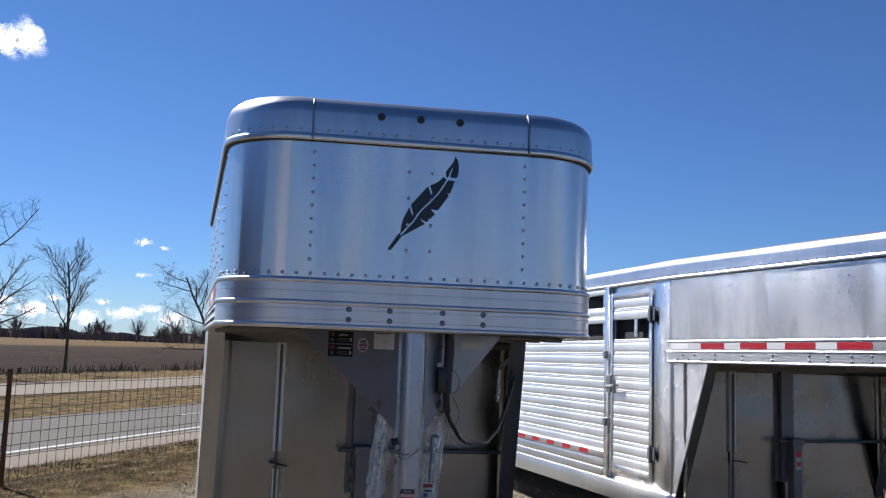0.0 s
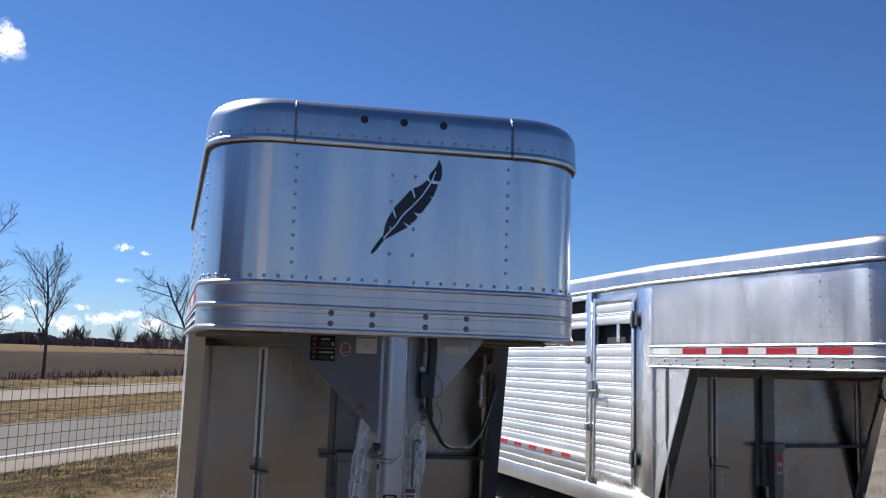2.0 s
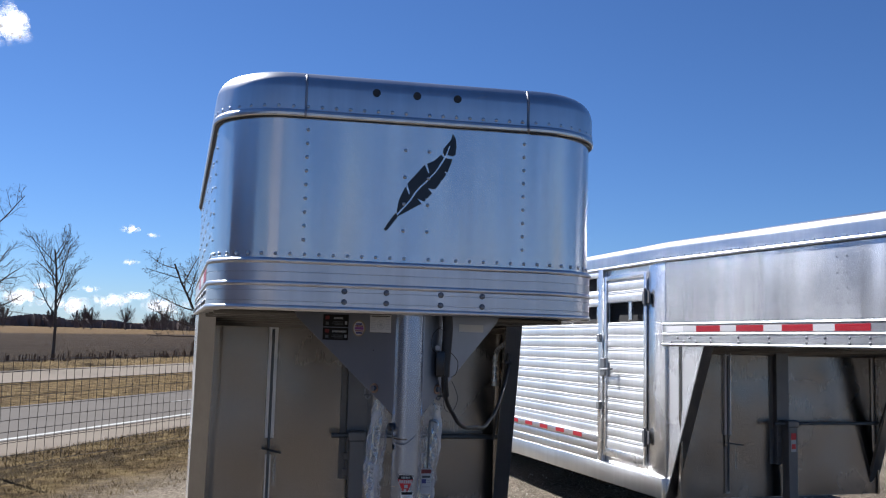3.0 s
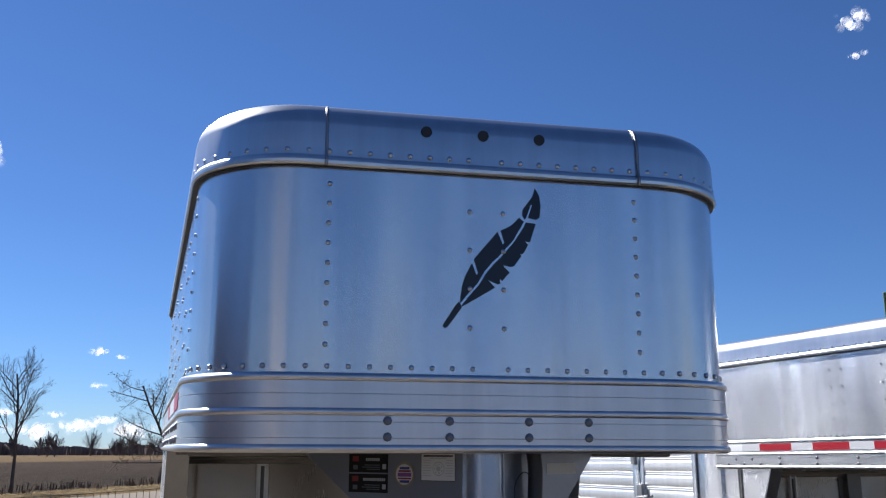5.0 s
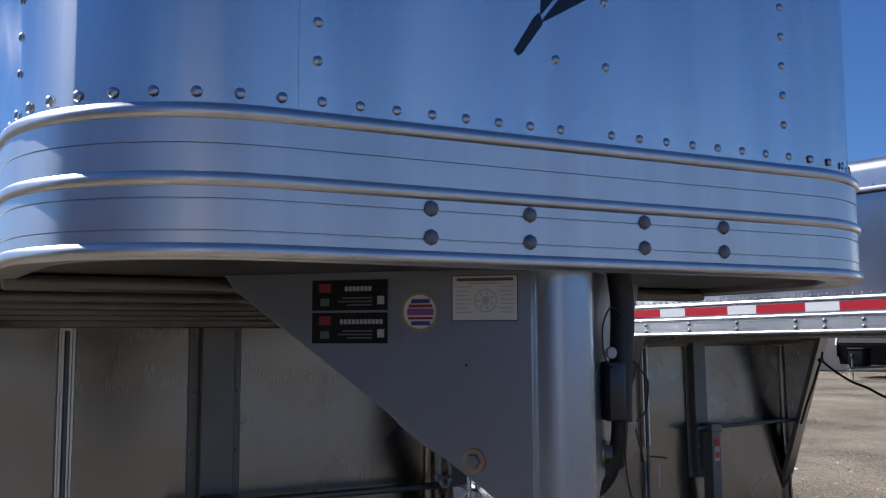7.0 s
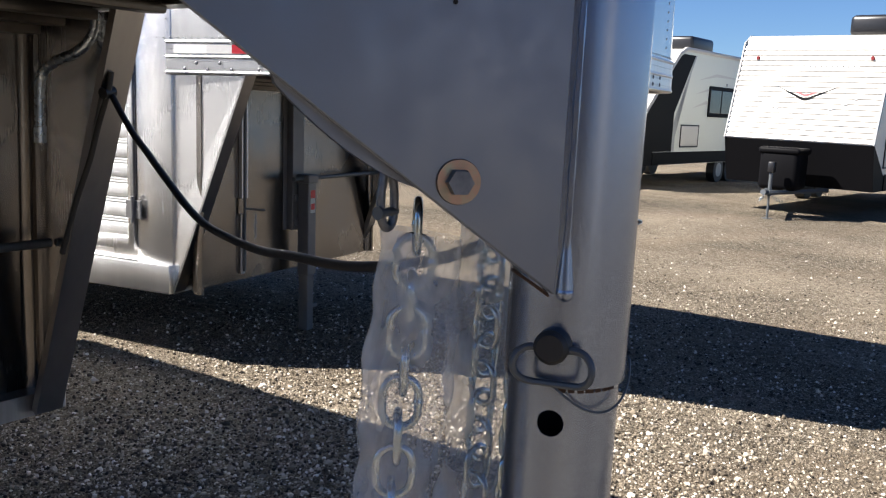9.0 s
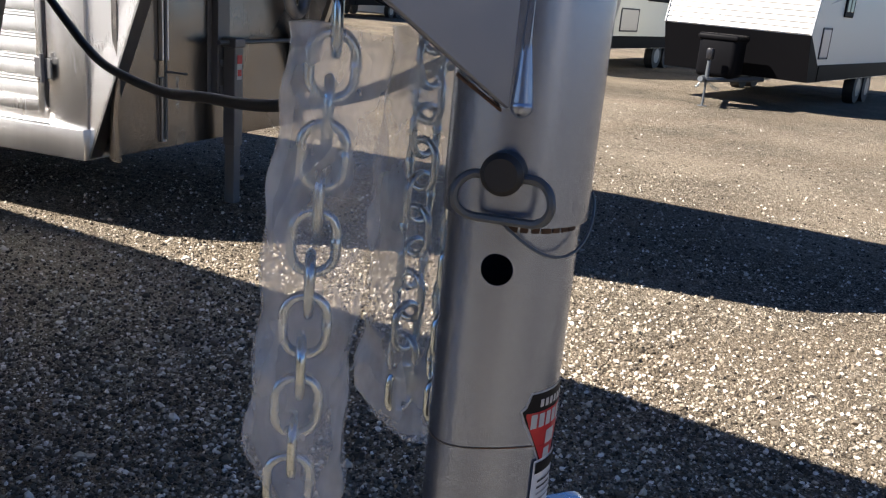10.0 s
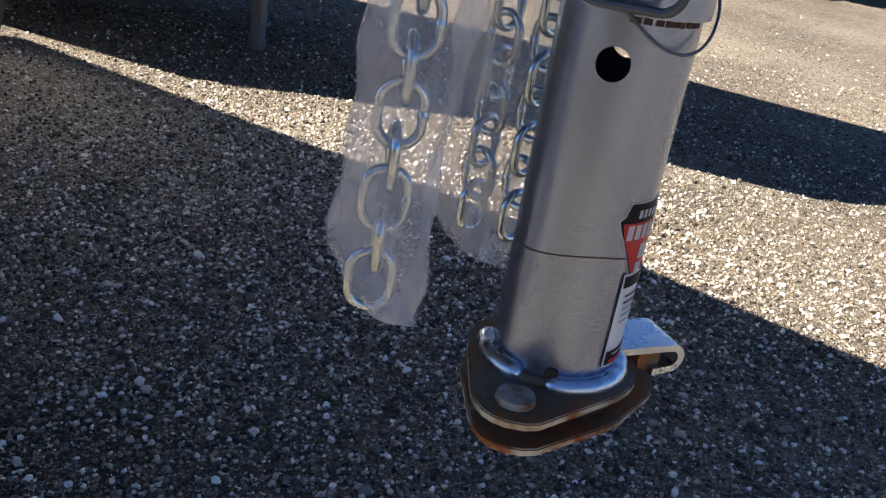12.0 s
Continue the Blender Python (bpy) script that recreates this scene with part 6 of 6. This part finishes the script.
    cyl(bm, (-1.0, 0, 0.47), (-1.22, 0, 0.49), 0.05, seg=10)
    part("tongue", bm, GREY_DARK, t)
    bm = rbox(-0.66, -0.10, -0.36, 0.36, 0.50, 1.24, 0.10, 3)
    part("gas_cover", bm, BLACK_GEL, t, smooth=True)
    part("cover_lid", rbox(-0.69, -0.06, -0.38, 0.38, 1.15, 1.27, 0.05, 3), BLACK_GEL, t, smooth=True)
    bm = bmesh.new()
    cyl(bm, (-0.92, 0, 0.0), (-0.92, 0, 0.62), 0.022, seg=10)
    cyl(bm, (-0.92, 0, 0.40), (-0.92, 0, 0.86), 0.036, seg=10)
    cyl(bm, (-0.92, 0, 0.0), (-0.92, 0, 0.012), 0.09, seg=14)
    part("tongue_jack", bm, GREY_DARK, t, smooth=True)
    part("jack_head", rbox(-0.99, -0.85, -0.06, 0.06, 0.82, 1.02, 0.03, 2), PLASTIC_BLK, t, smooth=True)
    bm = bmesh.new()
    for sy in (-1, 1):
        for k in range(9):
            link_ring(bm, (-0.98 + 0.02 * k, sy * (0.05 + 0.02 * k), 0.45 - 0.03 * k + 0.0016 * k * k), 0.026, 0.017, 0.006, k % 2, 0.4, 5, 4)
    tagged(part("tongue_chain", bm, ZINC, t), kind="stuff")
    return t


travel_trailer(Matrix.Translation((16.80, 3.75, 0)) @ Matrix.Rotation(radians(-7), 4, "Z"), "white ribbed-front camping trailer with black skirt", 2.74, 7.5, CREAM, WHITE_GEL, GREY_STRIPE, BLACK_GEL, 0.30, 18, 1.38, (1.95, 2.6), (0.8, 1.3), -0.85)
travel_trailer(Matrix.Translation((19.0, 8.95, 0)) @ Matrix.Rotation(radians(-4), 4, "Z"), "cream camping trailer with slanted black and white nose", 2.55, 9.0, CREAM, WHITE_GEL, WHITE_GEL, BLACK_GEL, 1.15, 4, 1.55, (4.0, 5.7), (2.45, 3.5), -0.75)
travel_trailer(Matrix.Translation((31.5, 24.6, 0)) @ Matrix.Rotation(radians(8), 4, "Z"), "black-nosed camping trailer parked far across the lot", 2.6, 8.0, WHITE_GEL, BLACK_GEL, WHITE_GEL, BLACK_GEL, 0.30, 4)


# ---- green-roofed building and utility line beyond ----
def far_building():
    m = Matrix.Translation((30.2, 37.3, 0)) @ Matrix.Rotation(radians(-40.6), 4, "Z")
    b = thing("low_building", "beige building with a green metal fascia", "building", at=m)
    bm = bmesh.new()
    box(bm, 0.2, 24, 0.2, 14, 0, 8.4)
    part("wall", bm, BEIGE_WALL, b)
    part("fascia", rbox(0, 24.2, 0, 14.2, 8.3, 9.78, 0.04), GREEN_ROOF, b)
    p = thing("utility_pole", "weathered wooden utility pole with two wires", "pole")
    bm = bmesh.new()
    cyl(bm, (39.0, 45.2, 0), (38.8, 45.2, 13.2), 0.17, 0.13, 10)
    part("shaft", bm, POLE_WOOD, p)
    for z in (12.8, 10.4):
        bm = bmesh.new()
        pipe(bm, smooth_path([(38.8, 45.2, z), (60, 40, z - 0.9), (85, 34, z)], 8), 0.02, 4)
        part("wire", bm, RUBBER, p)


far_building()


def reflection_walls():
    """Two unseen plain walls, added beside and behind the camera to reflect in the nose."""
    bm = rbox(-0.15, 0.15, -9, 9, 0, 4.6, 0.02)
    w = part("reflected_wall_west", bm, ADDED_WALL_BROWN)
    w.matrix_world = Matrix.Translation((-15.0, -6.0, 0)) @ Matrix.Rotation(radians(-18), 4, "Z")
    tagged(w, "unseen brown wall added as a dark reflection in the nose", "wall", kind="structure")
    bm = rbox(-2.6, 2.6, -0.15, 0.15, 0, 4.4, 0.02)
    w = part("reflected_wall_south", bm, WHITE_GEL)
    w.matrix_world = Matrix.Translation((-8.6, -17.5, 0)) @ Matrix.Rotation(radians(-28), 4, "Z")
    tagged(w, "unseen white wall added as a bright reflection in the nose", "wall", kind="structure")


reflection_walls()


# ---- clouds ----
CLOUD = bpy.data.materials.new("cloud")
CLOUD.use_nodes = True
_t = CLOUD.node_tree
_p = principled(CLOUD)
_p.inputs["Base Color"].default_value = (0.95, 0.95, 0.96, 1)
_p.inputs["Roughness"].default_value = 1.0
_tl = _t.nodes.new("ShaderNodeBsdfTranslucent")
_tl.inputs[0].default_value = (0.95, 0.95, 0.96, 1)
_a = _t.nodes.new("ShaderNodeMixShader")
_a.inputs[0].default_value = 0.5
_t.links.new(_p.outputs[0], _a.inputs[1])
_t.links.new(_tl.outputs[0], _a.inputs[2])
_tr = _t.nodes.new("ShaderNodeBsdfTransparent")
_b = _t.nodes.new("ShaderNodeMixShader")
_mp = node(CLOUD, "ShaderNodeMapping")
_mp.inputs["Location"].default_value = (-1.0, -1.0, -1.0)
_mp.inputs["Scale"].default_value = (2.0, 2.0, 2.0)
_t.links.new(node(CLOUD, "ShaderNodeTexCoord").outputs["Generated"], _mp.inputs["Vector"])
_gr = node(CLOUD, "ShaderNodeTexGradient")
_gr.gradient_type = "SPHERICAL"
_t.links.new(_mp.outputs[0], _gr.inputs[0])
_nz = remap(CLOUD, noise_tex(CLOUD, coords(CLOUD), 0.06, 8.0, 0.68), 0.40, 0.70, 0.0, 0.55)
_ml = node(CLOUD, "ShaderNodeMath")
_ml.operation = "MULTIPLY"
_t.links.new(_nz, _ml.inputs[0])
_t.links.new(remap(CLOUD, _gr.outputs["Fac"], 0.0, 0.45, 0.0, 1.0), _ml.inputs[1])
_t.links.new(_ml.outputs[0], _b.inputs[0])
_t.links.new(_tr.outputs[0], _b.inputs[1])
_t.links.new(_a.outputs[0], _b.inputs[2])
_t.links.new(_b.outputs[0], _t.nodes["Material Output"].inputs[0])


def cloud(way, dist, width, height, seed, count=26):
    rng = random.Random(seed)
    d = Vector(way).normalized()
    c = Vector((0, 0, 1.9)) + d * dist
    side = Vector((d.y, -d.x, 0)).normalized()
    bm = bmesh.new()
    for k in range(count):
        u = rng.gauss(0, 0.27)
        r = width * rng.uniform(0.06, 0.16) * (1 - min(abs(u), 0.8) * 0.7)
        o = side * (u * width) + Vector((0, 0, rng.gauss(0, 0.2) * height)) + d * rng.uniform(-0.2, 0.2) * width
        bmesh.ops.create_icosphere(bm, subdivisions=2, radius=1.0, matrix=Matrix.Translation(o) @ Matrix.Diagonal((r, r, min(r, height * 0.45), 1)))
    for v in bm.verts:
        v.co += v.co.normalized() * noise.noise(v.co * (6.0 / width)) * width * 0.03
    ob = part("cloud", bm, CLOUD, smooth=True)
    ob.location = c
    ob.visible_shadow = False
    tagged(ob, "small ragged white fair-weather cloud in a blue sky", "cloud", "clouds", kind="stuff")


cloud((-0.283, 0.918, 0.284), 1500, 112, 84, 2, 46)
cloud((-0.1556, 0.983, 0.0974), 1500, 34, 13, 3, 14)
cloud((-0.137, 0.985, 0.092), 1500, 26, 8, 4, 10)
cloud((-0.155, 0.983, 0.062), 1500, 34, 7, 5, 10)
cloud((0.5560, 0.7205, 0.4120), 1500, 64, 44, 6, 14)
cloud((0.5600, 0.7205, 0.3760), 1500, 42, 14, 9, 8)
cloud((0.6975, 0.6267, 0.3475), 1500, 92, 44, 12, 11)
for k, (az, el, w) in enumerate(((-0.285, 0.030, 60), (-0.262, 0.022, 90), (-0.238, 0.034, 46), (-0.215, 0.018, 110), (-0.19, 0.033, 40), (-0.172, 0.022, 90), (-0.15, 0.028, 60), (-0.125, 0.018, 100), (-0.30, 0.018, 120))):
    cloud((math.sin(az), math.cos(az), el), 1800, w, w * 0.28, 20 + k, 16)
